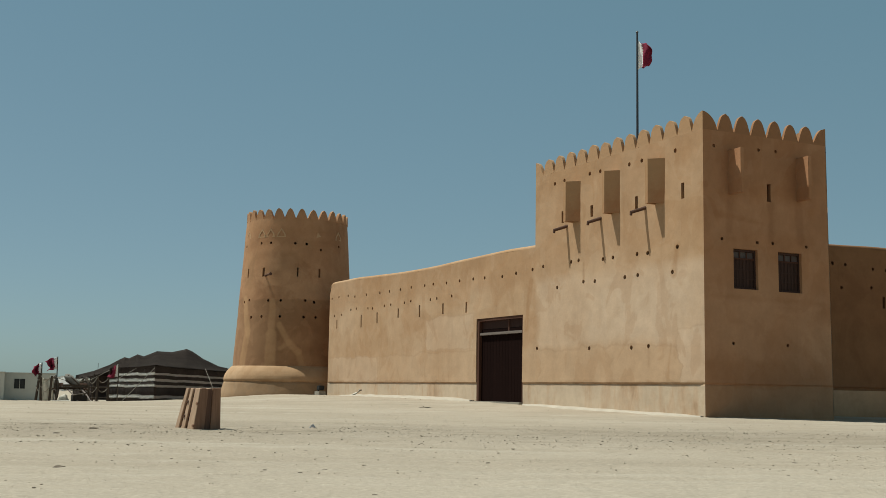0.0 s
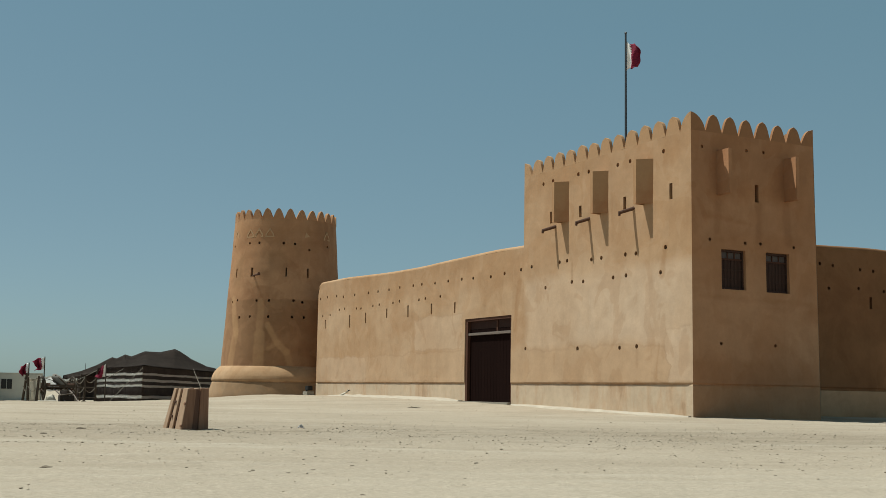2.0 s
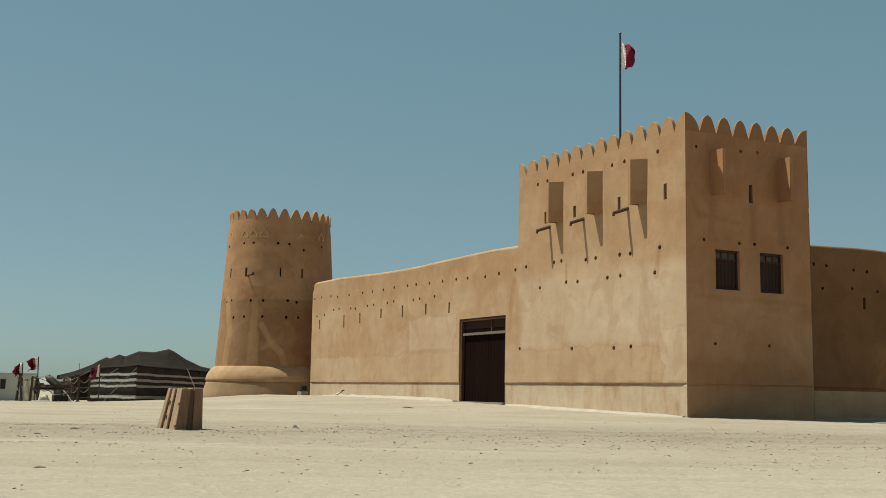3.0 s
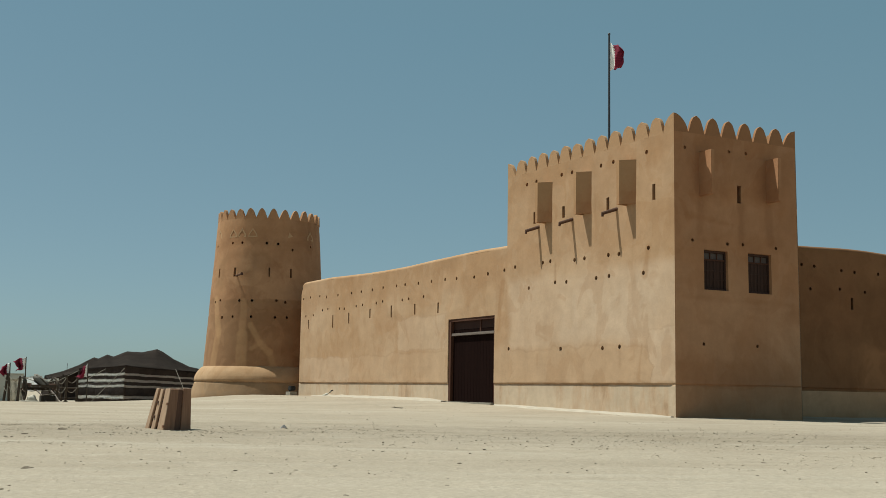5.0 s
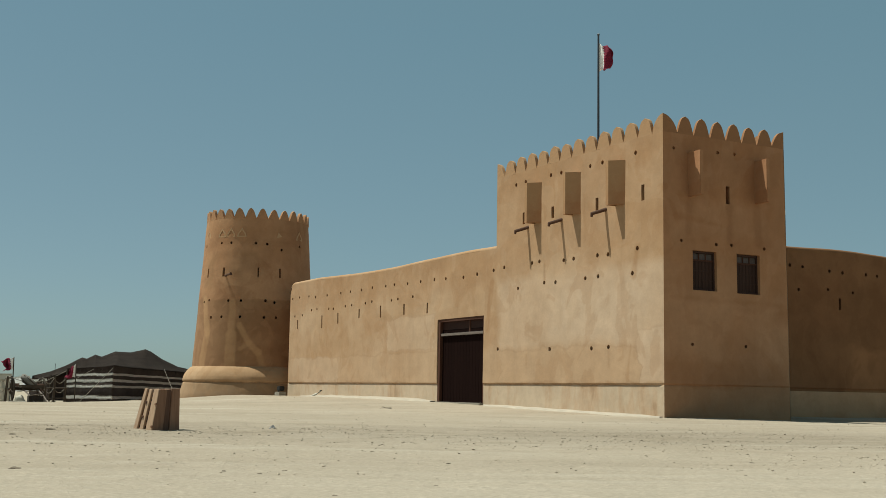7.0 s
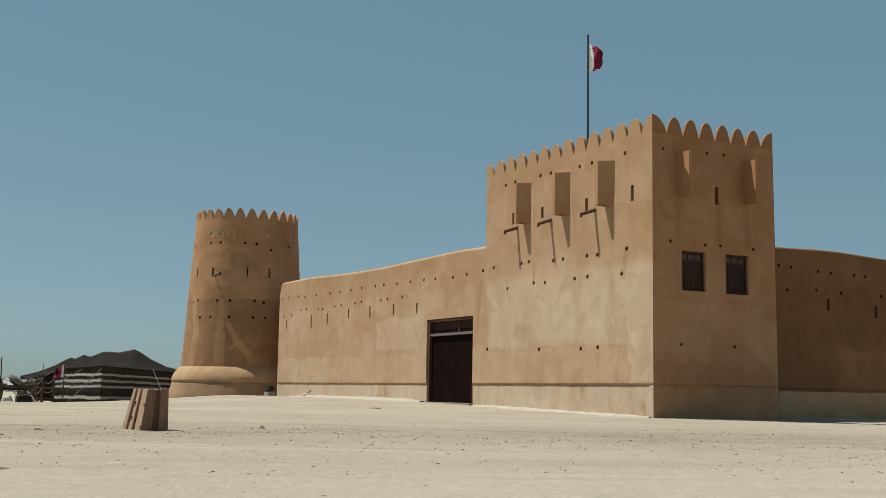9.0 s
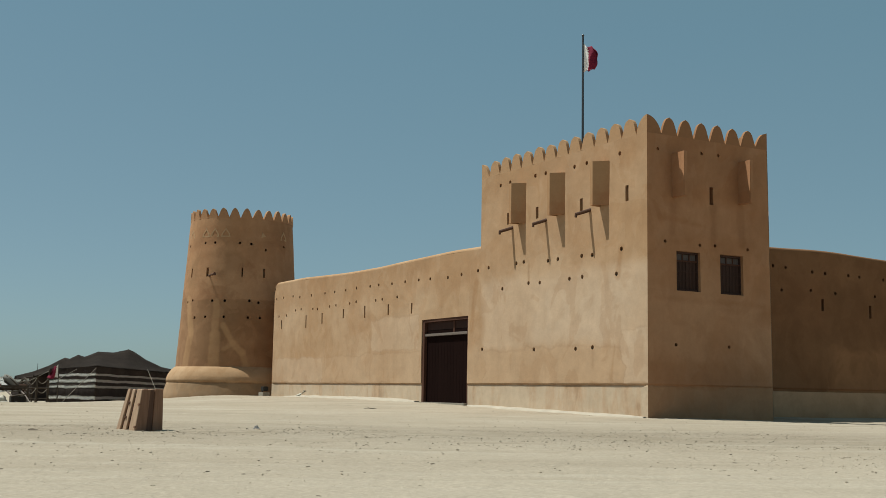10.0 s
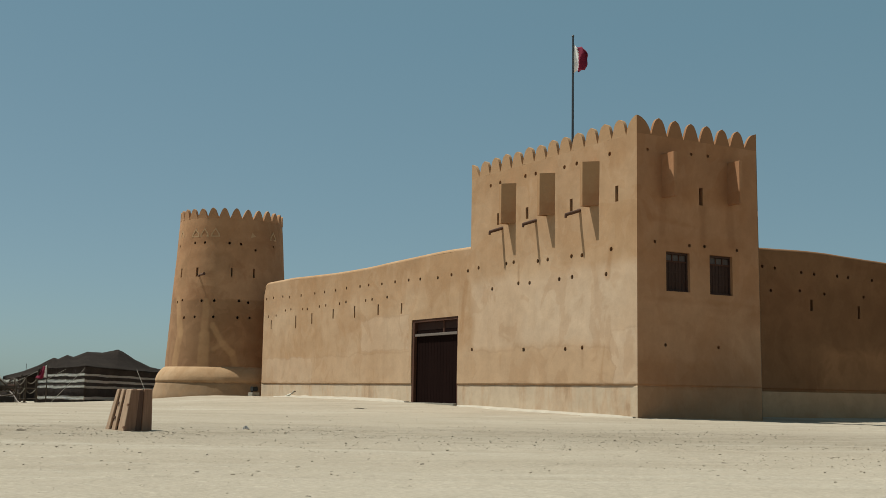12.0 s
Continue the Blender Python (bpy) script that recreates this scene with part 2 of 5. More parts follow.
m_pane = plain("dusty_grey_glass", (0.085, 0.066, 0.06), 0.5, 0, 0.2, 12)
m_canvas = plain("beige_canvas", (0.46, 0.42, 0.35), 0.9, 0, 0.15, 3)
m_screen = plain("off_white_canvas", (0.62, 0.58, 0.51), 0.9, 0, 0.12, 3)
m_grey_stone = plain("grey_stone", (0.25, 0.22, 0.18), 0.95, 0, 0.3, 20)
m_black_rubber = plain("black_rubber", (0.02, 0.02, 0.02), 0.7)


def woven(name, color, vary=0.3):
    m = Nodes(name)
    c = m.mix(m.remap(m.noise(1.4, 5, 0.65), 0.3, 0.7), [v * (1 - vary) for v in color], [v * (1 + vary) for v in color])
    c = m.mix(m.remap(m.noise(30, 2, 0.5, stretch=(1, 1, 6)), 0.4, 0.7, 0, 0.4), c, [v * 0.5 for v in color])
    m.bump(m.noise(40, 3), 0.3, 0.01)
    return m.done(c, 0.95)


m_goat = woven("black_goat_hair_cloth", (0.082, 0.063, 0.056))
m_goat_roof = woven("black_goat_hair_roof", (0.040, 0.028, 0.022))
m_stripe = woven("white_wool_stripe", (0.82, 0.80, 0.76), 0.06)
# Right wall's stripes: the same wool, dulled in colour for shade.
m_stripe_shaded = woven("undyed_wool_stripe", (0.58, 0.51, 0.47), 0.12)


def sand():
    m = Nodes("packed_sand")
    c = m.mix(m.remap(m.noise(0.12, 5, 0.6), 0.35, 0.65), (0.289, 0.232, 0.171), (0.354, 0.291, 0.222))
    track = m.noise(0.45, 5, 0.6, stretch=(0.18, 1.5, 1), shift=(3, 8, 0), swirl=0.3)          # pale wheel tracks
    c = m.mix(m.remap(track, 0.54, 0.62, 0.0, 0.55), c, (0.403, 0.345, 0.275))
    line = m.noise(1.6, 4, 0.6, stretch=(0.22, 2.2, 1))
    c = m.mix(m.remap(line, 0.52, 0.70, 0.0, 0.25), c, (0.410, 0.355, 0.290))
    rut = m.noise(0.5, 5, 0.65, stretch=(0.35, 1.6, 1))
    c = m.mix(m.remap(rut, 0.52, 0.66, 0.0, 0.55), c, (0.242, 0.190, 0.135))
    c = m.mix(m.remap(m.noise(2.2, 5, 0.7), 0.58, 0.72, 0.0, 0.4), c, (0.198, 0.161, 0.114))
    fine = m.noise(24, 6, 0.75)
    c = m.mix(m.remap(m.noise(9, 5, 0.75), 0.56, 0.70, 0.0, 0.45), c, (0.207, 0.163, 0.113))
    c = m.mix(m.remap(m.noise(6, 5, 0.7), 0.57, 0.72, 0.0, 0.4), c, (0.443, 0.378, 0.295))
    ax = m.axes()
    worn = m.op("ADD", ax[1], m.op("MULTIPLY", m.noise(0.3, 4, 0.6, stretch=(0.4, 1, 1), shift=(5, 1, 0)), 8.0))     # paler sand on the ground nearest the eye
    c = m.mix(m.remap(worn, 16.5, 10.5, 0.0, 0.4), c, (0.416, 0.354, 0.279))
    # churned soil along the old track
    off = m.op("ABSOLUTE", m.op("SUBTRACT", m.op("SUBTRACT", ax[1], 16.0), m.op("MULTIPLY", ax[0], 0.08)))
    soil = m.op("MULTIPLY", m.remap(off, 2.6, 0.6), m.remap(m.noise(1.5, 7, 0.75, stretch=(0.5, 1.3, 1), shift=(2, 2, 2)), 0.50, 0.58, 0.0, 0.4))
    c = m.mix(soil, c, (0.206, 0.156, 0.103))
    c = m.mix(0.4, c, m.mix(m.remap(fine, 0.3, 0.7), (0.26, 0.26, 0.26), (0.72, 0.72, 0.72)), "OVERLAY")
    clods = m.op("MULTIPLY", m.remap(off, 4.5, 1.5, 0.0, 1.6), m.noise(11, 7, 0.8))
    m.bump(m.op("ADD", m.op("ADD", m.noise(4.0, 8, 0.75), clods), m.op("MULTIPLY", fine, 0.5)), 0.6, 0.06)
    return m.done(c, 0.97)


m_sand = sand()
m_apron = plain("pale_lime_sand", (0.36, 0.31, 0.25), 0.97, 0, 0.12, 3)


# ---- building helpers ----
def thing(name, m, label, category, group="", kind=""):
    ob = new(name)
    ob.matrix_world = m
    return tagged(ob, label, category, group, kind)


def part(name, bm, mat, parent, label="", smooth=False):
    """Links a bmesh as one mesh object under a thing or part; its coordinates are the parent's."""
    me = bpy.data.meshes.new(name)
    bm.normal_update()
    bm.to_mesh(me)
    bm.free()
    for mt in (mat if isinstance(mat, (list, tuple)) else [mat]):
        me.materials.append(mt)
    if smooth:
        me.polygons.foreach_set("use_smooth", [True] * len(me.polygons))
    ob = new(name, me)
    ob.parent = parent
    if label:
        tagged(ob, label)
    return ob


def repeat(ob, m):
    """Another part on the same mesh, at m in the parent's coordinates."""
    o = new(ob.name.split(".")[0], ob.data)
    o.parent = ob.parent
    o.matrix_basis = m
    return o


def box_bm(x0, x1, y0, y1, z0, z1, bevel=0.0, bm=None):
    bm = bm or bmesh.new()
    made = bmesh.ops.create_cube(bm, size=1.0, matrix=Matrix.Translation(((x0 + x1) / 2, (y0 + y1) / 2, (z0 + z1) / 2))
                                 @ Matrix.Diagonal((x1 - x0, y1 - y0, z1 - z0, 1)))
    if bevel:
        es = list({e for v in made["verts"] for e in v.link_edges})
        bmesh.ops.bevel(bm, geom=es, offset=bevel, segments=2, affect="EDGES", clamp_overlap=True)
    return bm


def tube(points, radii, sides=10, bm=None, wobble=0.0):
    """A closed tube along points, with a radius at each."""
    bm = bm or bmesh.new()
    rings = []
    pts = [Vector(p) for p in points]
    for i, p in enumerate(pts):
        d = (pts[min(i + 1, len(pts) - 1)] - pts[max(i - 1, 0)]).normalized()
        a = d.orthogonal().normalized()
        b = d.cross(a)
        rings.append([])
        for k in range(sides):
            t = math.tau * k / sides
            r = radii[i] * (1 + wobble * noise.noise(Vector((k * 1.7, i * 0.9, p.x * 3))))
            rings[-1].append(bm.verts.new(p + a * math.cos(t) * r + b * math.sin(t) * r))
    for i in range(len(rings) - 1):
        for k in range(sides):
            bm.faces.new((rings[i][k], rings[i][(k + 1) % sides], rings[i + 1][(k + 1) % sides], rings[i + 1][k]))
    bm.faces.new(rings[0][::-1])
    bm.faces.new(rings[-1])
    return bm


def lumps(u, v, s=0.0):
    """How far hand-laid mud stands off its plane."""
    return 0.022 * noise.noise(Vector((u * 0.55, v * 0.55, s))) + 0.009 * noise.noise(Vector((u * 2.1, v * 2.1, s + 9)))


def lines(lo, hi, step, extra):
    n = max(1, round((hi - lo) / step))
    vals = sorted([lo + (hi - lo) * i / n for i in range(n + 1)] + [e for e in extra if lo < e < hi])
    out = [vals[0]]
    for v in vals[1:]:
        if v - out[-1] > 0.004:
            out.append(v)
    return out


def panel(bm, place, u0, u1, v0, v1, openings=(), step=0.3, shift=None, extra_v=(), seam=False, spread=1.0):
    """A wall face cut by openings (u0, u1, v0, v1, depth; depth None: right through).
    place(u, v, w): the point w metres inside the face; shift(u, v): how far the face stands back there."""
    shift = shift or (lambda u, v: 0.0)
    small = [o for o in openings if o[3] - o[2] < 0.15]          # beam holes, worn round
    eu = [x for o in openings for x in o[:2]] + [(o[0] + o[1]) / 2 for o in small]
    ev = [x for o in openings for x in o[2:4]] + [(o[2] + o[3]) / 2 for o in small] + list(extra_v)
    us, vs = lines(u0, u1, step, eu), lines(v0, v1, step, ev)
    grid = {}

    def nearest(vals, x):
        return min(range(len(vals)), key=lambda k: abs(vals[k] - x))

    worn = {}
    for a, b, c, d, _ in small:
        i0, i1, j0, j1, mu, mv = nearest(us, a), nearest(us, b), nearest(vs, c), nearest(vs, d), (a + b) / 2, (c + d) / 2
        for i, j in [(i, j) for i in range(i0, i1 + 1) for j in (j0, j1)] + [(i, j) for j in range(j0 + 1, j1) for i in (i0, i1)]:
            t = math.atan2((vs[j] - mv) / (d - c), (us[i] - mu) / (b - a))
            worn[i, j] = (mu + 0.54 * (b - a) * math.cos(t), mv + 0.54 * (d - c) * math.sin(t))

    def vert(i, j):
        if seam and i == len(us) - 1:
            i = 0
        if (i, j) not in grid:
            u, v = worn.get((i, j), (us[i], vs[j]))
            grid[i, j] = bm.verts.new(place(u, v, shift(u, v)))
        return grid[i, j]

    for i in range(len(us) - 1):
        cu = (us[i] + us[i + 1]) / 2
        near = [o for o in openings if o[0] - 0.004 < cu < o[1] + 0.004]
        for j in range(len(vs) - 1):
            cv = (vs[j] + vs[j + 1]) / 2
            if any(o[2] - 0.004 < cv < o[3] + 0.004 for o in near):
                continue
            f = bm.faces.new((vert(i, j), vert(i + 1, j), vert(i + 1, j + 1), vert(i, j + 1)))
            f.smooth = True
    for a, b, c, d, depth in openings:
        deep = depth or 0.9
        wide = 0.12 if depth and depth > 0.4 else 0.0     # the cavity opens out behind the face
        i0, i1, j0, j1 = nearest(us, a), nearest(us, b), nearest(vs, c), nearest(vs, d)
        ring = [(i, j0) for i in range(i0, i1)] + [(i1, j) for j in range(j0, j1)] + [(i, j1) for i in range(i1, i0, -1)] + [(i0, j) for j in range(j1, j0, -1)]
        mu, mv = (a + b) / 2, (c + d) / 2
        ku, kv = 1 + 2 * wide / (b - a) * spread, 1 + 2 * wide / (d - c)
        rim = [vert(*p) for p in ring]
        spots = [worn.get(p, (us[p[0]], vs[p[1]])) for p in ring]
        inner = [bm.verts.new(place(mu + (p - mu) * ku, mv + (q - mv) * kv, deep)) for p, q in spots]
        n = len(ring)
        for k in range(n):
            f = bm.faces.new((rim[k], rim[(k + 1) % n], inner[(k + 1) % n], inner[k]))
            e = bm.edges.get((rim[k], rim[(k + 1) % n]))
            if e:
                e.smooth = False
        if depth:
            bm.faces.new(inner)
    return us, vs


def hole(u, v, depth=0.6, w=0.115, h=0.115):
    return (u - w / 2, u + w / 2, v - h / 2, v + h / 2, depth)


def slit(u, va, vb, w=0.12, depth=0.9):
    return (u - w / 2, u + w / 2, va, vb, depth)


def leaf_outline(width, height, belly, n=9):
    """Half outline of a merlon, from its foot to its tip."""
    out = []
    for i in range(n + 1):
        t = i / n
        out.append((width / 2 * (0.76 * (1 - t ** (belly + 0.3)) ** 0.55 + 0.24 * (1 - t) ** 3), height * t))
    return out


def merlon_bm(width, height, thick, belly, left=True, right=True):
    """A rounded leaf-shaped merlon on z = 0, its outer face in y = 0."""
    half = leaf_outline(width, height, belly)
    prof = []
    if right:
        prof += half
    else:
        prof += [(0, 0), (0, height)]
    if left:
        prof += [(-x, z) for x, z in half[::-1]][1:]
    else:
        prof += [(0, 0)]
    clean = [prof[0]]
    for p in prof[1:]:
        if (Vector(p) - Vector(clean[-1])).length > 0.003:
            clean.append(p)
    if (Vector(clean[0]) - Vector(clean[-1])).length < 0.003:
        clean.pop()
    bm = bmesh.new()
    a = [bm.verts.new((x, 0.0, z)) for x, z in clean]
    b = [bm.verts.new((x, thick, z)) for x, z in clean]
    bm.faces.new(a)
    bm.faces.new(b[::-1])
    for i in range(len(clean)):
        j = (i + 1) % len(clean)
        bm.faces.new((a[j], a[i], b[i], b[j]))
    bmesh.ops.recalc_face_normals(bm, faces=bm.faces)
    return bm


# ---- ground: one sheet to the horizon ----
FORT = pose(6.49, 29.29, 0, 0, 0, -63.47)
FORT_INV = FORT.inverted()


def smooth01(t):
    t = min(1.0, max(0.0, t))
    return t * t * (3 - 2 * t)


def ground_z(x, y):
    p = FORT_INV @ Vector((x, y, 0))
    d = math.hypot(x, y)
    near_wall = smooth01(1 - max(0.0, -p.y - 1.0) / 9.0)
    z = 0.27 * smooth01(-p.x / 20.0 + 0.12) * near_wall * smooth01((p.x + 40) / 8)
    z -= 0.10 * smooth01((p.y - 1) / 6) * smooth01((p.x + 3) / 3)
    away = smooth01((-7.0 - x) / 5.0)
    z -= away * 0.0145 * max(0.0, min(d, 150) - 41.0)
    return z


def surface_z(x, y):
    """The ground with its small unevenness and the low ridge of soil along the old track."""
    z = ground_z(x, y)
    z += 0.018 * noise.noise(Vector((x * 0.5, y * 1.1, 3))) + 0.010 * noise.noise(Vector((x * 2.3, y * 3.0, 7)))
    z += 0.008 * noise.noise(Vector((x * 7, y * 7, 1))) + 0.02 * max(0.0, noise.noise(Vector((x * 1.2, y * 1.4, 30)))) ** 2
    return z + 0.03 * math.exp(-((y - 16.6 - 0.12 * x) / 0.5) ** 2) * max(0.0, 0.3 + noise.noise(Vector((x * 1.5, y * 3, 11))))


def build_ground():
    bm = bmesh.new()
    fine = [radians(62 + 56 * i / 260) for i in range(261)]
    coarse = [radians(118 + 304 * i / 60) for i in range(1, 60)]
    angles = fine + coarse
    radii = [0.6, 1.5, 3.0, 4.5] + [5.2 * (75 / 5.2) ** (i / 230) for i in range(231)] + [90, 110, 140, 200, 320, 600, 1200, 2500, 4500]
    rings = []
    for r in radii:
        ring = []
        for a in angles:
            x, y = r * math.cos(a), r * math.sin(a)
            z = surface_z(x, y) if 4 < r < 80 else ground_z(x, y)
            ring.append(bm.verts.new((x, y, z)))
        rings.append(ring)
    n = len(angles)
    centre = bm.verts.new((0, 0, 0))
    for k in range(n):
        bm.faces.new((centre, rings[0][k], rings[0][(k + 1) % n])).smooth = True
    for i in range(len(rings) - 1):
        for k in range(n):
            bm.faces.new((rings[i][k], rings[i + 1][k], rings[i + 1][(k + 1) % n], rings[i][(k + 1) % n])).smooth = True
    ob = part("ground", bm, m_sand, None)
    tagged(ob, "pale packed desert sand with tyre ruts and pebbles", "ground", kind="structure")


build_ground()

# ---- the fort ----
fort = thing("fort", FORT, "restored desert fort of tan mud plaster with corner towers", "fort")
T_X, T_Y, T_Z = -8.2, 4.27, 7.29       # square tower: length of its gate side, of its other side, height to the merlons
WALL_TOP, PLINTH = 5.14, 0.83
GROOVE = tuple(PLINTH + d for d in (-0.05, -0.024, -0.018, 0.018, 0.024, 0.05))


def set_back(seed, ends, r=0.05, calm=None):
    """Lumpy face, plinth slightly behind it, corners rounded at the given ends."""
    def f(u, v):
        edge = min(abs(u - e) for e in ends) if ends else 9
        w = lumps(u, v, seed) * (calm(u, v) if calm else 1.0) * smooth01(edge / 0.5) * smooth01((T_Z - v) / 0.5) + (0.036 if abs(v - PLINTH) < 0.019 else 0.028 if v < PLINTH else 0.0) * smooth01(edge / 0.1)
        d = edge + 0.293 * r
        if d < r:
            w += r - math.sqrt(r * r - (r - d) ** 2)
        return w
    return f


C0 = 0.015
front_holes = [hole(x, z) for x, z in (
    (-7.07, 6.93), (-6.53, 6.95), (-5.15, 6.94), (-4.61, 6.93), (-3.17, 6.89), (-2.59, 6.90), (-1.13, 6.92),
    (-7.7, 4.43), (-6.13, 4.43), (-5.74, 4.44), (-4.47, 4.36), (-3.97, 4.36), (-2.84, 4.35), (-2.36, 4.33), (-1.06, 4.37),
    (-1.27, 3.73), (-3.40, 3.76), (-2.81, 3.77), (-5.47, 3.79), (-4.88, 3.76), (-6.9, 3.72),
    (-5.16, 1.84), (-3.09, 1.81), (-2.32, 1.83), (-8.06, 1.91))]
front_slits = [slit(x, a, b, 0.13) for x, a, b in ((-6.62, 5.66, 6.02), (-5.02, 5.65, 5.99), (-2.86, 5.57, 5.95), (-0.82, 5.60, 6.02))]
side_holes = [hole(y, z, 0.6, 0.085, 0.085) for y, z in (
    (0.36, 6.89), (1.86, 6.93), (2.45, 6.95), (0.59, 4.51), (1.77, 4.49), (2.30, 4.51), (3.44, 4.49), (0.92, 1.87), (2.73, 1.87))]
WINDOWS = ((0.965, 1.77, 3.26, 4.29), (2.465, 3.27, 3.25, 4.30))

def build_square_tower():
    bm = bmesh.new()
    pl = GROOVE
    sb = set_back(1.0, (-C0,), calm=lambda u, v: smooth01((u - T_X) / 0.3 + 0.02))
    panel(bm, lambda u, v, w: Vector((u, w, v)), T_X, -C0, -0.6, T_Z, front_holes + front_slits, 0.25,
          sb, pl)
    bm.faces.ensure_lookup_table()
    gate_side = len(bm.faces)
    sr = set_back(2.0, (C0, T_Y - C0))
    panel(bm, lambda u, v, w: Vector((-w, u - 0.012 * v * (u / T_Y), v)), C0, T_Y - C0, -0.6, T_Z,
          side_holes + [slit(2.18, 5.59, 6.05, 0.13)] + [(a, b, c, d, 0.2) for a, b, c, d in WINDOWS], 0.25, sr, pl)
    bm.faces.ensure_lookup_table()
    # the right face takes the shaded copy of the plaster
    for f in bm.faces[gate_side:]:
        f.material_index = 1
    panel(bm, lambda u, v, w: Vector((-u, T_Y - 0.012 * v, v)), C0, -T_X, -0.6, T_Z, (), 1.0)
    panel(bm, lambda u, v, w: Vector((T_X, T_Y - u, v)), 0, T_Y, PLINTH + 0.06, T_Z, (), 1.0)
    panel(bm, lambda u, v, w: Vector((T_X, T_Y - u, v)), 0, T_Y - 0.08, -0.6, PLINTH + 0.06, (), 1.0)
    ob = part("square_tower", bm, [m_front, m_side_shaded], fort, "square tower of tan mud plaster with leaf merlons")
    part("roof_deck", box_bm(T_X + 0.3, -0.3, 0.3, T_Y - 0.4, 6.2, 6.45), m_side_shaded, ob)
    for x0, x1, y0, y1 in ((T_X, -C0, 0.03, 0.19), (T_X, -C0, T_Y - 0.33, T_Y - 0.10), (T_X + 0.01, T_X + 0.19, 0.19, T_Y - 0.4), (-0.19, -0.03, 0.19, T_Y - 0.4)):
        part("parapet", box_bm(x0 + 0.01, x1 - 0.03, y0 + 0.03, y1, 6.3, T_Z - 0.004), m_side_shaded, ob)
    return ob


square_tower = build_square_tower()


def by_hand(rng):
    """Small differences in width, height and lean, as hand-moulded merlons have."""
    return Matrix.Rotation(radians(rng.uniform(-1.2, 1.2)), 4, "Y") @ Matrix.Diagonal((rng.uniform(0.95, 1.03), 1.0, rng.uniform(0.94, 1.04), 1.0))


def tower_merlons():
    rng = random.Random(21)
    H, TH, TS = 0.475, 0.10, 0.08
    # gate side: half merlons at both ends, twelve between
    pitch = (7.74 - 0.43) / 12
    full = part("merlon", merlon_bm(pitch * 1.0, H, TH, 3.1), m_merlon, square_tower)
    full.matrix_basis = Matrix.Translation((-0.43 - pitch / 2, 0.0, T_Z))
    spots = [Matrix.Translation((-0.43 - pitch * (i + 0.5), 0.0, T_Z)) for i in range(1, 12)]
    spots += [Matrix.Translation((-0.43 - pitch * (i + 0.5), T_Y - 0.38, T_Z)) for i in range(12)]
    for s in spots:
        repeat(full, s @ by_hand(rng))
    pr = (3.75 - 0.47) / 6
    fr = part("merlon", merlon_bm(pr, H, TS, 2.1), m_merlon_shaded, square_tower)
    turn = Matrix.Rotation(radians(90), 4, "Z")
    fr.matrix_basis = Matrix.Translation((0, 0.47 + pr / 2, T_Z)) @ turn
    for i in range(1, 6):
        repeat(fr, Matrix.Translation((0, 0.47 + pr * (i + 0.5), T_Z)) @ turn @ by_hand(rng))
    for i in range(6):
        repeat(fr, Matrix.Translation((T_X + 0.275, 0.47 + pr * (i + 0.5), T_Z)) @ turn)
    end = part("merlon", merlon_bm(0.9, H, TH, 2.1, left=False), m_merlon, square_tower)
    end.matrix_basis = Matrix.Translation((T_X, 0.0, T_Z))
    # corner merlon: two half leaves that meet in an upright edge
    bm = bmesh.new()
    n, bx, by = 10, 0.43, 0.47
    rise = lambda t: H * max(0.0, 1 - t ** 1.8) ** 0.6
    top = [[bm.verts.new((-bx * i / n, by * j / n, min(rise(i / n), rise(j / n)))) for j in range(n + 1)] for i in range(n + 1)]
    low = [[bm.verts.new((-bx * i / n, by * j / n, -0.003)) for j in range(n + 1)] for i in range(n + 1)]
    for i in range(n):
        bm.faces.new((low[i + 1][0], low[i][0], top[i][0], top[i + 1][0]))
        # right-hand leaf gets the darker tone that stands for its shade
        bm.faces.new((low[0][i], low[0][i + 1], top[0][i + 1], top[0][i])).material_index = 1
        for j in range(n):
            bm.faces.new((top[i][j], top[i][j + 1], top[i + 1][j + 1], top[i + 1][j]))
    bmesh.ops.recalc_face_normals(bm, faces=bm.faces)
    part("merlon", bm, [m_merlon, m_merlon_shaded], square_tower).matrix_basis = Matrix.Translation((-0.012, 0.012, T_Z))
    e2 = part("merlon", merlon_bm(0.92, H, TS, 2.1, right=False), m_merlon_shaded, square_tower)
    e2.matrix_basis = Matrix.Translation((-0.004, T_Y - 0.10, T_Z)) @ turn


tower_merlons()


def machicolation_bm():
    """Small mud box on the wall, open below, one cheek splayed; local: wall in y = 0, standing out to -y, its splayed cheek ending at x = 0."""
    bm = bmesh.new()
    D, Z0, Z1, T = 0.32, 5.60, 6.80, 0.05
    plan = [(-0.44, 0.05), (-0.44, -D), (-0.32, -D), (0.0, 0.0), (0.0, 0.05)]
    inner = [(-0.39, 0.05), (-0.39, -D + T), (-0.345, -D + T), (-0.07, 0.0), (-0.07, 0.05)]
    up = [bm.verts.new((x, y, Z1)) for x, y in plan]
    lo = [bm.verts.new((x, y, Z0)) for x, y in plan]
    li = [bm.verts.new((x, y, Z0)) for x, y in inner]
    ui = [bm.verts.new((x, y, Z1 - 0.06)) for x, y in inner]
    bm.faces.new(up[::-1])
    bm.faces.new(ui)
    for k in range(4):
        bm.faces.new((lo[k], lo[k + 1], up[k + 1], up[k]))
        bm.faces.new((lo[k + 1], lo[k], li[k], li[k + 1]))
        bm.faces.new((li[k + 1], li[k], ui[k], ui[k + 1]))
    bmesh.ops.recalc_face_normals(bm, faces=bm.faces)
    return bm


mach = part("machicolation", machicolation_bm(), m_box_shaded, square_tower, "narrow mud-plaster box open below")
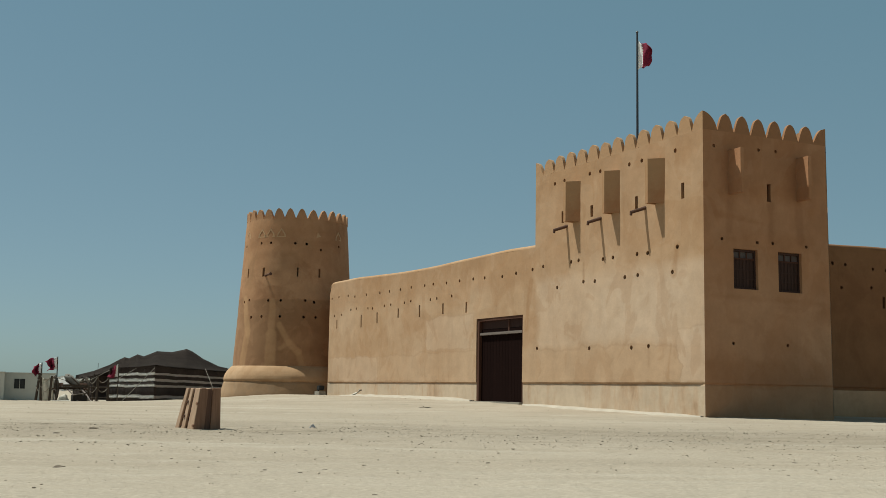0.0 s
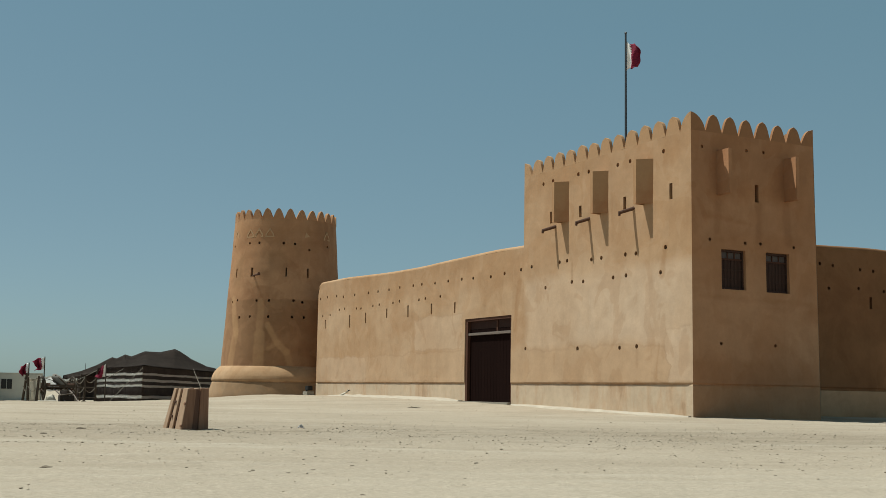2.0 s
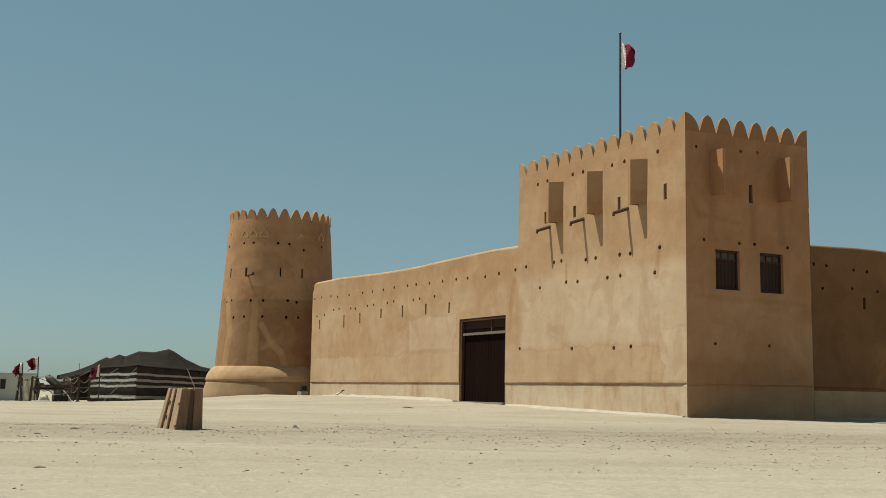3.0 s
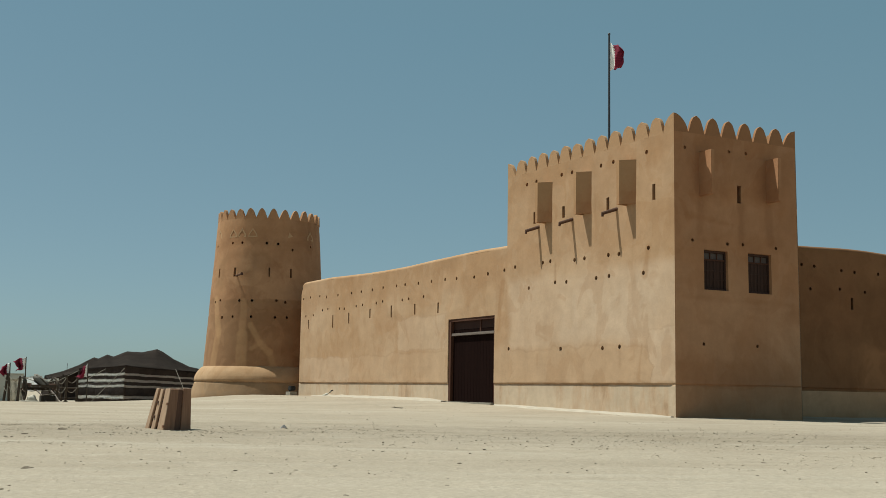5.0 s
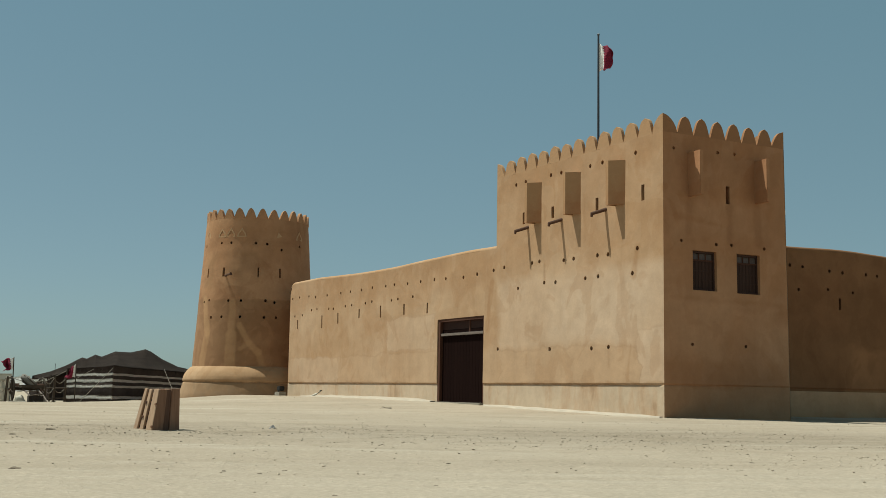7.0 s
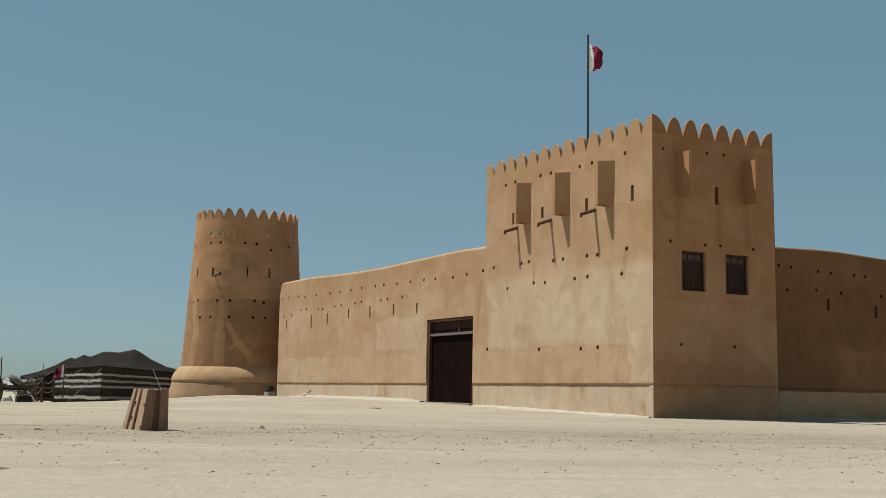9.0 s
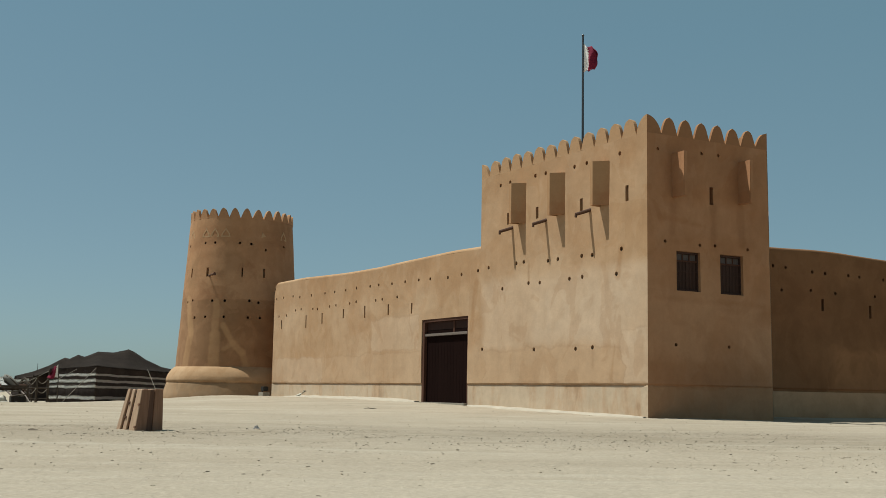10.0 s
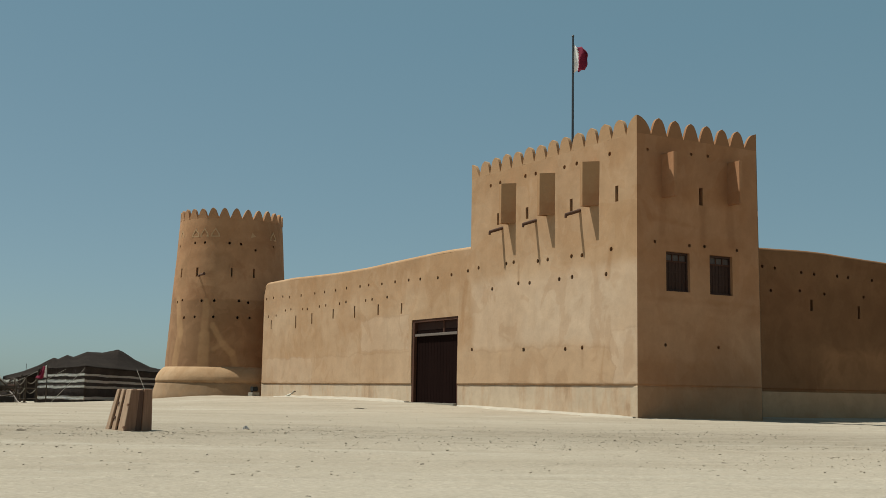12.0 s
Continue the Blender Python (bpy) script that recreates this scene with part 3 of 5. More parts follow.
mach.matrix_basis = Matrix.Translation((-5.63, 0, 0))
repeat(mach, Matrix.Translation((-3.61, 0, 0)))
repeat(mach, Matrix.Translation((-1.575, 0, 0)))
side_box = part("machicolation", box_bm(0, 0.52, 0, 0.11, 5.66, 6.82, 0.012), m_side_shaded, square_tower, "narrow mud-plaster box open below")
side_box.matrix_basis = Matrix.Translation((-0.03, 0.81, 0))
repeat(side_box, Matrix.Translation((-0.06, 3.10, 0.02)))


def spout_bm():
    bm = tube([(0.12, 0.3, 0.09), (0, 0.0, -0.01), (-0.075, -0.18, -0.075), (-0.15, -0.36, -0.14)], [0.05, 0.052, 0.05, 0.046], 10, wobble=0.15)
    tube([(-0.145, -0.34, -0.13), (-0.148, -0.35, -0.22)], [0.04, 0.035], 8, bm)
    return bm


spout = part("waterspout", spout_bm(), m_pole, square_tower, "dark wooden waterspout pole")
spout.matrix_basis = Matrix.Translation((-6.39, 0, 5.54))
repeat(spout, Matrix.Translation((-4.57, 0, 5.56)))
repeat(spout, Matrix.Translation((-2.47, 0, 5.58)))


def tower_window(a, b, c, d):
    """Small barred window in a recess: frame, two shutters behind bars, a row of small panes on top."""
    w, h = b - a, d - c
    m = Matrix.Translation((0, a, c))
    bm = bmesh.new()
    for x0, x1, z0, z1 in ((0, 0.06, 0, h), (w - 0.06, w, 0, h), (0.06, w - 0.06, 0, 0.06), (0.06, w - 0.06, h - 0.06, h)):
        box_bm(-0.17, -0.09, x0 + 0.003, x1 - 0.003, z0 + 0.003, z1 - 0.003, bm=bm)
    win = part("window", bm, m_shutter, fort, "small dark brown wooden window with dark bars")
    win.matrix_basis = m
    for i in range(2):
        s = box_bm(-0.165, -0.14, 0.065 + i * (w / 2 - 0.06), w / 2 + i * (w / 2 - 0.065) - 0.004, 0.065, h - 0.26, bm=None)
        part("shutter", s, m_shutter, win)
    tr = box_bm(-0.16, -0.10, 0.06, w - 0.06, h - 0.26, h - 0.22)
    part("transom", tr, m_wood_frame, win)
    gap = (w - 0.12) / 3
    for i in range(3):
        y = 0.06 + gap * i
        part("pane", box_bm(-0.158, -0.142, y + 0.012, y + gap - 0.012, h - 0.215, h - 0.065), m_pane, win, "small dusty grey pane")
    for i in (1, 2):
        y = 0.06 + gap * i
        part("mullion", box_bm(-0.157, -0.115, y - 0.011, y + 0.011, h - 0.22, h - 0.06), m_wood_frame, win)
    for i in range(1, 6):
        y = 0.06 + (w - 0.12) * i / 6
        part("bar", tube([(-0.112, y, 0.058), (-0.112, y, h - 0.258)], [0.009, 0.009], 6), m_shutter, win)
    for z in (0.28, 0.52):
        part("crossbar", box_bm(-0.119, -0.105, 0.058, w - 0.058, z - 0.012, z + 0.012), m_shutter, win)


for wdw in WINDOWS:
    tower_window(*wdw)

# ---- the gate wall ----
GATE = (-12.05, -8.95, -0.6, 3.0)


RIM = 0.10


def wall_cap(bm, place, u0, u1, top, thick, step=0.4, r=RIM):
    """Rounded top of a mud wall: over the front edge, across, and down behind."""
    prof = [(r - r * math.cos(a), -r + r * math.sin(a)) for a in [radians(15 * k) for k in range(7)]]
    prof += [(thick * 0.5, 0.02)] + [(thick - w, dz) for w, dz in prof[::-1]] + [(thick, -5.6)]
    us = lines(u0, u1, step, ())
    grid = [[bm.verts.new(place(u, top(u) + dz + (0 if dz < -3 else 0.5 * lumps(u, dz * 3, 4)), w)) for w, dz in prof] for u in us]
    for i in range(len(us) - 1):
        for j in range(len(prof) - 1):
            bm.faces.new((grid[i][j], grid[i + 1][j], grid[i + 1][j + 1], grid[i][j + 1])).smooth = True


def build_front_wall():
    bm = bmesh.new()
    row1 = [(-25.76, 4.54), (-24.94, 4.56), (-23.88, 4.55), (-23.11, 4.47), (-21.84, 4.47), (-20.43, 4.46), (-19.46, 4.45), (-18.41, 4.45), (-17.42, 4.47),
            (-16.23, 4.45), (-15.5, 4.45), (-14.4, 4.41), (-13.38, 4.41), (-12.37, 4.40), (-11.52, 4.37), (-10.29, 4.32), (-9.39, 4.35), (-8.36, 4.39)]
    row2 = [(-25.44, 3.75), (-24.55, 3.76), (-23.52, 3.93), (-22.94, 3.95), (-21.63, 3.89), (-21.14, 3.86), (-19.93, 3.90), (-19.29, 3.91), (-18.01, 3.91),
            (-17.42, 3.94), (-15.71, 3.89), (-15.17, 3.90), (-13.96, 3.91)]
    slits = [(-25.1, 3.19, 3.58), (-22.35, 3.13, 3.66), (-20.65, 3.24, 3.67), (-18.56, 3.36, 3.72), (-16.62, 3.29, 3.74), (-14.65, 3.30, 3.69), (-12.83, 3.26, 3.63)]
    ops = [hole(x, z) for x, z in row1 + row2] + [slit(x, a, b, 0.11) for x, a, b in slits] + [(*GATE, None)]
    top = lambda u: WALL_TOP + 0.05 * math.sin(u * 0.45) + 0.10 * smooth01((-u - 12) / 12) - 0.40 * (1 - math.sqrt(max(0.0, 1 - max(0.0, (-u - 25.65) / 0.45) ** 2)))
    vtop = WALL_TOP - RIM
    sb = set_back(3.0, (-26.1,), 0.08, lambda u, v: smooth01((T_X - u) / 0.3 + 0.02) * smooth01((vtop - v) / 0.4))

    def place(u, v, w):
        if v > 4.62:
            v = 4.62 + (v - 4.62) * (top(u) - RIM - 4.62) / (vtop - 4.62)
        return Vector((u, w, v))

    panel(bm, place, -26.1, T_X, -0.6, vtop, ops, 0.25, sb, GROOVE)
    wall_cap(bm, lambda u, v, w: Vector((u, w, v)), -26.1, T_X, top, 1.0, 0.1)
    # the end that turns in to the round tower
    panel(bm, lambda u, v, w: Vector((-26.1, 0.024 + u, v)), 0.0, 0.9, -0.6, vtop, (), 0.45)
    wall = part("gate_wall", bm, m_front, fort, "long mud-plaster wall with beam holes and arrow slits")
    return wall


gate_wall = build_front_wall()


def build_gate():
    x0, x1, _, z1 = GATE
    z0 = 0.14
    bm = bmesh.new()
    for a, b, c, d in ((x0, x0 + 0.15, z0, z1), (x1 - 0.08, x1, z0, z1), (x0 + 0.15, x1 - 0.08, z1 - 0.09, z1)):
        box_bm(a + 0.004, b - 0.004, 0.03, 0.36, c, d - 0.004, bm=bm)
    gate = part("gate", bm, m_wood_frame, fort, "tall dark wooden gate in a brown frame")
    part("transom_bar", box_bm(x0 + 0.15, x1 - 0.08, 0.05, 0.17, 2.43, 2.52, 0.01), m_wood_grey, gate, "weathered grey crossbar")
    part("transom_panel", box_bm(x0 + 0.15, x1 - 0.08, 0.14, 0.19, 2.52, z1 - 0.09), m_wood_panel, gate)
    mid = (x0 + x1 + 0.14) / 2
    part("mullion", box_bm(mid + 0.35, mid + 0.43, 0.115, 0.139, 2.525, z1 - 0.095), m_wood_frame, gate)
    # two leaves of planks, shut, set back in the passage
    plank = None
    n = 14
    wd = (x1 - 0.08 - x0 - 0.15) / n
    for i in range(n):
        m = Matrix.Translation((x0 + 0.15 + wd * (i + 0.5), 0.13, z0))
        if plank is None:
            plank = part("plank", box_bm(-wd / 2 + 0.0015, wd / 2 - 0.0015, 0, 0.05, 0.03, 2.5, 0.004), m_wood_dark, gate)
            plank.matrix_basis = m
        else:
            repeat(plank, m)
    part("backing", box_bm(x0 + 0.15, x1 - 0.08, 0.20, 0.23, z0, 2.95), m_wood_dark, gate)
    part("threshold", box_bm(x0 + 0.02, x1 - 0.02, -0.10, 0.7, -0.2, z0 + 0.09, 0.01), m_grey_stone, gate, "pale worn threshold")
    # passage behind the leaves
    bm = bmesh.new()
    box_bm(x0 - 0.3, x1 + 0.3, 1.0, 1.2, -0.3, 3.3, bm=bm)
    part("passage_wall", bm, m_wood_dark, fort)


build_gate()


# ---- wall that runs on behind the square tower ----
def build_side_wall():
    bm = bmesh.new()
    X = -2.0
    row1 = [(6.3, 4.43), (6.81, 4.41), (7.92, 4.35), (8.46, 4.33), (9.45, 4.33), (9.93, 4.32), (11.0, 4.30), (12.1, 4.3), (13.2, 4.3), (14.5, 4.3), (16.0, 4.3)]
    row2 = [(6.63, 3.73), (7.85, 3.79), (8.88, 3.75), (10.6, 3.75), (12.4, 3.75)]
    slits = [(8.33, 3.20, 3.55), (10.38, 3.06, 3.45), (12.5, 3.1, 3.5), (14.6, 3.1, 3.5)]
    ops = [hole(a, b, 0.6, 0.095, 0.095) for a, b in row1 + row2] + [slit(a, b, c, 0.10) for a, b, c in slits]
    top = lambda u: 5.02 - 0.012 * (u - 6) + 0.04 * math.sin(u * 0.9)
    vtop = 4.84
    sb = set_back(5.0, (), calm=lambda u, v: smooth01((vtop - v) / 0.4))

    def place(u, v, w):
        if v > 4.5:
            v = 4.5 + (v - 4.5) * (top(u) - RIM - 4.5) / (vtop - 4.5)
        return Vector((X - w, u, v))

    panel(bm, place, T_Y - 0.12, 24.0, -0.8, vtop, ops, 0.3, sb, GROOVE)
    wall_cap(bm, lambda u, v, w: Vector((X - w, u, v)), T_Y - 0.12, 24.0, top, 1.0)
    wall = part("side_wall", bm, m_wall_shaded, fort, "long mud-plaster wall in shade with a grey plinth")
    bm = bmesh.new()
    panel(bm, lambda u, v, w: Vector((X + 0.045 - w, u, v)), T_Y - 0.12, 24.0, -0.8, 0.76, (), 0.3, lambda u, v: lumps(u, v, 8) + 0.03 * smooth01((v - 0.68) / 0.08))
    part("plinth", bm, m_plinth, wall, "bare grey rendered plinth")


m_plinth = plaster("grey_render", (0.38, 0.232, 0.132), (0.44, 0.28, 0.168), (0.30, 0.17, 0.092))
build_side_wall()


# plain walls and floor that close the fort behind
def close_fort():
    bm = bmesh.new()
    box_bm(-29.0, -3.0, 23.0, 24.0, -0.8, 4.9, bm=bm)
    box_bm(-29.6, -28.6, 2.0, 23.0, -0.8, 4.9, bm=bm)
    box_bm(-28.6, -26.15, 0.87, 1.6, -0.8, 4.8, bm=bm)
    part("rear_wall", bm, m_side_shaded, fort)


close_fort()

# ---- round tower ----
RT = Vector((-30.5, -0.08, 0.0))
RT_K = 1.031


def up(z):
    """Heights on the tower, grown from the eye's height."""
    return EYE[2] + (z - EYE[2]) * RT_K


def rt_radius(z):
    z = EYE[2] + (z - EYE[2]) / RT_K
    if z < 1.5:
        t = max(0.0, (z - 0.2) / 1.3)
        return RT_K * (3.36 - 0.17 * min(1.0, t / 0.48) - 0.35 * max(0.0, (t - 0.48) / 0.52) ** 2.2)
    return RT_K * (2.79 - 0.455 * min(1.0, (z - 1.5) / 6.9))


def build_round_tower():
    bm = bmesh.new()
    TOP = up(8.17)
    # angles are measured round the tower; the camera looks at it from about -55 degrees
    A0 = math.atan2(*((FORT_INV @ Vector((0, 0, 0)) - RT).yx))
    ops = []

    def cut(da, z, w, h, depth):
        z = up(z)
        r = rt_radius(z)
        a = A0 + da
        ops.append((a - w / 2 / r, a + w / 2 / r, z - h / 2, z + h / 2, depth))

    for off, z in ((-1.22, 6.98), (-0.72, 7.05), (-0.5, 7.05), (-0.03, 7.03), (0.18, 7.01), (0.46, 6.78), (0.91, 7.03),
                   (-1.08, 4.40), (-0.92, 4.47), (-0.48, 4.43), (-0.25, 4.43), (0.17, 4.45), (0.33, 4.39),
                   (-0.82, 3.69), (-0.59, 3.71), (-0.25, 3.71), (0.15, 3.70), (0.36, 3.71)):
        cut(off, z, 0.11, 0.12, 0.6)
    for off in (-1.03, -0.62, 0.03, 0.43):
        cut(off, 5.72, 0.06 if off == 0.03 else 0.10, 0.42, 0.4)
    a_from = A0 - math.pi
    place = lambda u, v, w: RT + Vector(((rt_radius(v) - w) * math.cos(u), (rt_radius(v) - w) * math.sin(u), v))

    def back(u, v):
        w = lumps(u * 2.5, v, 6) * smooth01((math.pi - abs(u - A0)) / 0.3)
        if v < 0.86:
            w += 0.042 if v > 0.80 else 0.03
        return w

    panel(bm, place, a_from, a_from + math.tau, -0.6, TOP, ops, 0.12, back,
          (0.80, 0.815, 0.845, 0.86, 1.1, 1.2, 1.3, 1.4, 1.45, 1.49, 1.525, 1.535, 1.56, 2, 2.5, 3, 3.6, 4.4, 5, 5.5, 6, 6.5, 7, 7.6), seam=True, spread=0.4)
    for f in bm.faces:
        f.material_index = 1 if f.calc_center_median().z < up(1.525) else 0
    # parapet's inner face and the deck
    n = 64
    inner = [[bm.verts.new(RT + Vector((2.14 * math.cos(math.tau * k / n), 2.14 * math.sin(math.tau * k / n), z))) for k in range(n)] for z in (TOP - 0.005, 7.4)]
    outer = [bm.verts.new(RT + Vector((2.40 * math.cos(math.tau * k / n), 2.40 * math.sin(math.tau * k / n), TOP - 0.005))) for k in range(n)]
    for k in range(n):
        j = (k + 1) % n
        bm.faces.new((outer[k], outer[j], inner[0][j], inner[0][k]))
        bm.faces.new((inner[0][k], inner[0][j], inner[1][j], inner[1][k]))
    bm.faces.new(inner[1])
    tower = part("round_tower", bm, [m_round, m_ring], fort, "tapering round tower of brown mud plaster on a bulging foot")
    N = 28
    rng = random.Random(22)
    ml = None
    for k in range(N):
        a = A0 + math.tau * (k + 0.35) / N
        m = Matrix.Translation(RT + Vector((rt_radius(TOP) * math.cos(a), rt_radius(TOP) * math.sin(a), TOP))) @ Matrix.Rotation(a + math.pi / 2, 4, "Z")
        if ml is None:
            ml = part("merlon", merlon_bm(0.55, 0.475, 0.13, 1.3), m_round, tower)
            ml.matrix_basis = m
        else:
            repeat(ml, m @ by_hand(rng))
    # relief triangles below the merlons
    tri = None
    for off in (-1.15, -0.72, -0.52, -0.30, 0.9):
        a = A0 + off
        r = rt_radius(up(7.6)) + 0.002
        m = Matrix.Translation(RT + Vector((r * math.cos(a), r * math.sin(a), up(7.31)))) @ Matrix.Rotation(a + math.pi / 2, 4, "Z")
        if tri is None:
            bm = bmesh.new()
            o = [(-0.23, 0), (0.23, 0), (0.20, 0.14), (0, 0.42), (-0.20, 0.14)]
            i_ = [(-0.15, 0.05), (0.15, 0.05), (0.13, 0.14), (0, 0.32), (-0.13, 0.14)]
            vo = [bm.verts.new((x, -0.014, z)) for x, z in o]
            vb = [bm.verts.new((x, 0.06, z)) for x, z in o]
            vi = [bm.verts.new((x, -0.014, z)) for x, z in i_]
            vd = [bm.verts.new((x, 0.02, z)) for x, z in i_]
            for k in range(5):
                j = (k + 1) % 5
                bm.faces.new((vo[k], vo[j], vi[j], vi[k]))
                bm.faces.new((vo[j], vo[k], vb[k], vb[j]))
                bm.faces.new((vi[k], vi[j], vd[j], vd[k]))
            tri = part("relief", bm, m_relief, tower)
            tri.matrix_basis = m
        else:
            repeat(tri, m)
    a = A0 + 0.41
    r = rt_radius(up(7.5))
    solid = part("relief", tube([(0, 0.04, 0.12), (0, -0.012, 0.12)], [0.17, 0.15], 3), m_relief, tower)
    solid.matrix_basis = Matrix.Translation(RT + Vector((r * math.cos(a), r * math.sin(a), up(7.31)))) @ Matrix.Rotation(a + math.pi / 2, 4, "Z")
    a = A0 - 0.56
    r = rt_radius(5.6)
    sp = part("waterspout", tube([(0, 0.2, 0.0), (0, -0.06, 0.0), (0.2, -0.2, 0.02), (0.36, -0.28, 0.03), (0.48, -0.33, 0.05)], [0.05, 0.05, 0.05, 0.055, 0.075], 10), m_pole, tower)
    sp.matrix_basis = Matrix.Translation(RT + Vector((r * math.cos(a), r * math.sin(a), up(5.55)))) @ Matrix.Rotation(a + math.pi / 2, 4, "Z")


build_round_tower()


# ---- flag on the tower ----
def flag_cloth(parent, length, height, sway, teeth=9, white=0.36, hoist=(0, 0), seed=0.0, droop=0.15, side=1, turn=0.0):
    """A two-coloured flag with a toothed seam, as two cloth parts in x-z, waving in y; hoist edge at x = 0."""
    nv = teeth * 2

    def wave(u, v):
        x = u * length
        y = sway * (math.sin(u * 7.5 + v * 2.6 + seed) + 0.35 * math.sin(u * 13 - v * 5 + seed)) * u ** 0.7
        x2 = x * (0.78 + 0.17 * math.sin(v * 4.2 + seed * 2 + 0.4) + 0.06 * math.sin(v * 11 + seed)) + 0.05 * length * math.sin(u * 7.5 + v * 2.6 + seed + 1.6) * u
        z = v * height * (1 - 0.16 * u) + 0.05 * height * u - droop * u * u * height + 0.045 * height * math.sin(u * 8 + v * 2 + seed)
        return (side * (hoist[0] + x2), y, hoist[1] + z)

    for name, mat in (("white_band", m_white_cloth), ("maroon_field", m_maroon)):
        bm = bmesh.new()
        for j in range(nv):
            seam0 = white + (0.05 if j % 2 else -0.05)
            seam1 = white + (0.05 if (j + 1) % 2 else -0.05)
            cols = 6 if name == "white_band" else 12
            lo0, hi0 = (0.0, seam0) if name == "white_band" else (seam0, 1.0)
            lo1, hi1 = (0.0, seam1) if name == "white_band" else (seam1, 1.0)
            for i in range(cols):
                q = []
                for (lo, hi, v), k in (((lo0, hi0, j / nv), i), ((lo0, hi0, j / nv), i + 1), ((lo1, hi1, (j + 1) / nv), i + 1), ((lo1, hi1, (j + 1) / nv), i)):
                    q.append(bm.verts.new(wave(lo + (hi - lo) * k / cols, v)))
                bm.faces.new(q).smooth = True
        bmesh.ops.remove_doubles(bm, verts=bm.verts, dist=0.0005)
        bmesh.ops.solidify(bm, geom=bm.faces[:], thickness=0.006)
        part(name, bm, mat, parent).matrix_basis = Matrix.Rotation(radians(turn), 4, "Z")


def build_flag():
    base = FORT @ Vector((-5.69, 2.1, 6.45))
    fl = thing("flagpole", Matrix.Translation(base), "tall dark flagpole flying a maroon and white flag", "flagpole")
    part("pole", tube([(0, 0, 0), (0, 0, 2.6), (0, 0, 5.2)], [0.042, 0.036, 0.03], 12), m_pole_metal, fl)
    part("finial", tube([(0, 0, 5.19), (0, 0, 5.24), (0, 0, 5.27)], [0.03, 0.045, 0.02], 10), m_pole_metal, fl)
    part("base_plate", box_bm(-0.14, 0.14, -0.14, 0.14, 0, 0.03, 0.005), m_pole_metal, fl)
    flag_cloth(fl, 0.50, 0.86, 0.10, 9, 0.42, (0.035, 4.06), -0.465, 0.05, turn=-42)


build_flag()


def on_ground(px_angle, d):
    """A spot on the ground d metres off, px_angle degrees to the left of straight ahead."""
    a = radians(px_angle)
    x, y = -d * math.sin(a), d * math.cos(a)
    return Vector((x, y, ground_z(x, y)))


# ---- pale drifted sand along the foot of the walls ----
def drift(name, u0, u1, wide, high, seed):
    n, m = 70, 5
    bm = bmesh.new()
    rows = []
    for i in range(n + 1):
        u = u0 + (u1 - u0) * i / n
        fade = smooth01(min(i, n - i) / 8)
        reach = wide * (0.75 + 0.6 * noise.noise(Vector((u * 0.35, seed, 0)))) * (0.25 + 0.75 * fade)
        row = []
        for j in range(m + 1):
            t = j / m
            p = FORT @ Vector((u, 0.06 - t * (reach + 0.06), 0))
            h = high * fade * (1 - t) ** 1.3 * (1 + 0.5 * noise.noise(Vector((u * 1.3, t, seed))))
            row.append(bm.verts.new((p.x, p.y, ground_z(p.x, p.y) + h + (0.03 if t < 1 else -0.03))))
        rows.append(row)
    for i in range(n):
        for j in range(m):
            bm.faces.new((rows[i][j], rows[i][j + 1], rows[i + 1][j + 1], rows[i + 1][j])).smooth = True
    ob = part(name, bm, m_apron, None)
    tagged(ob, "pale drifted sand along the foot of the wall", "sand", kind="stuff")


drift("sand_drift", -24.0, -12.2, 1.1, 0.055, 1.0)
drift("sand_drift", -8.8, -0.1, 0.5, 0.03, 4.0)


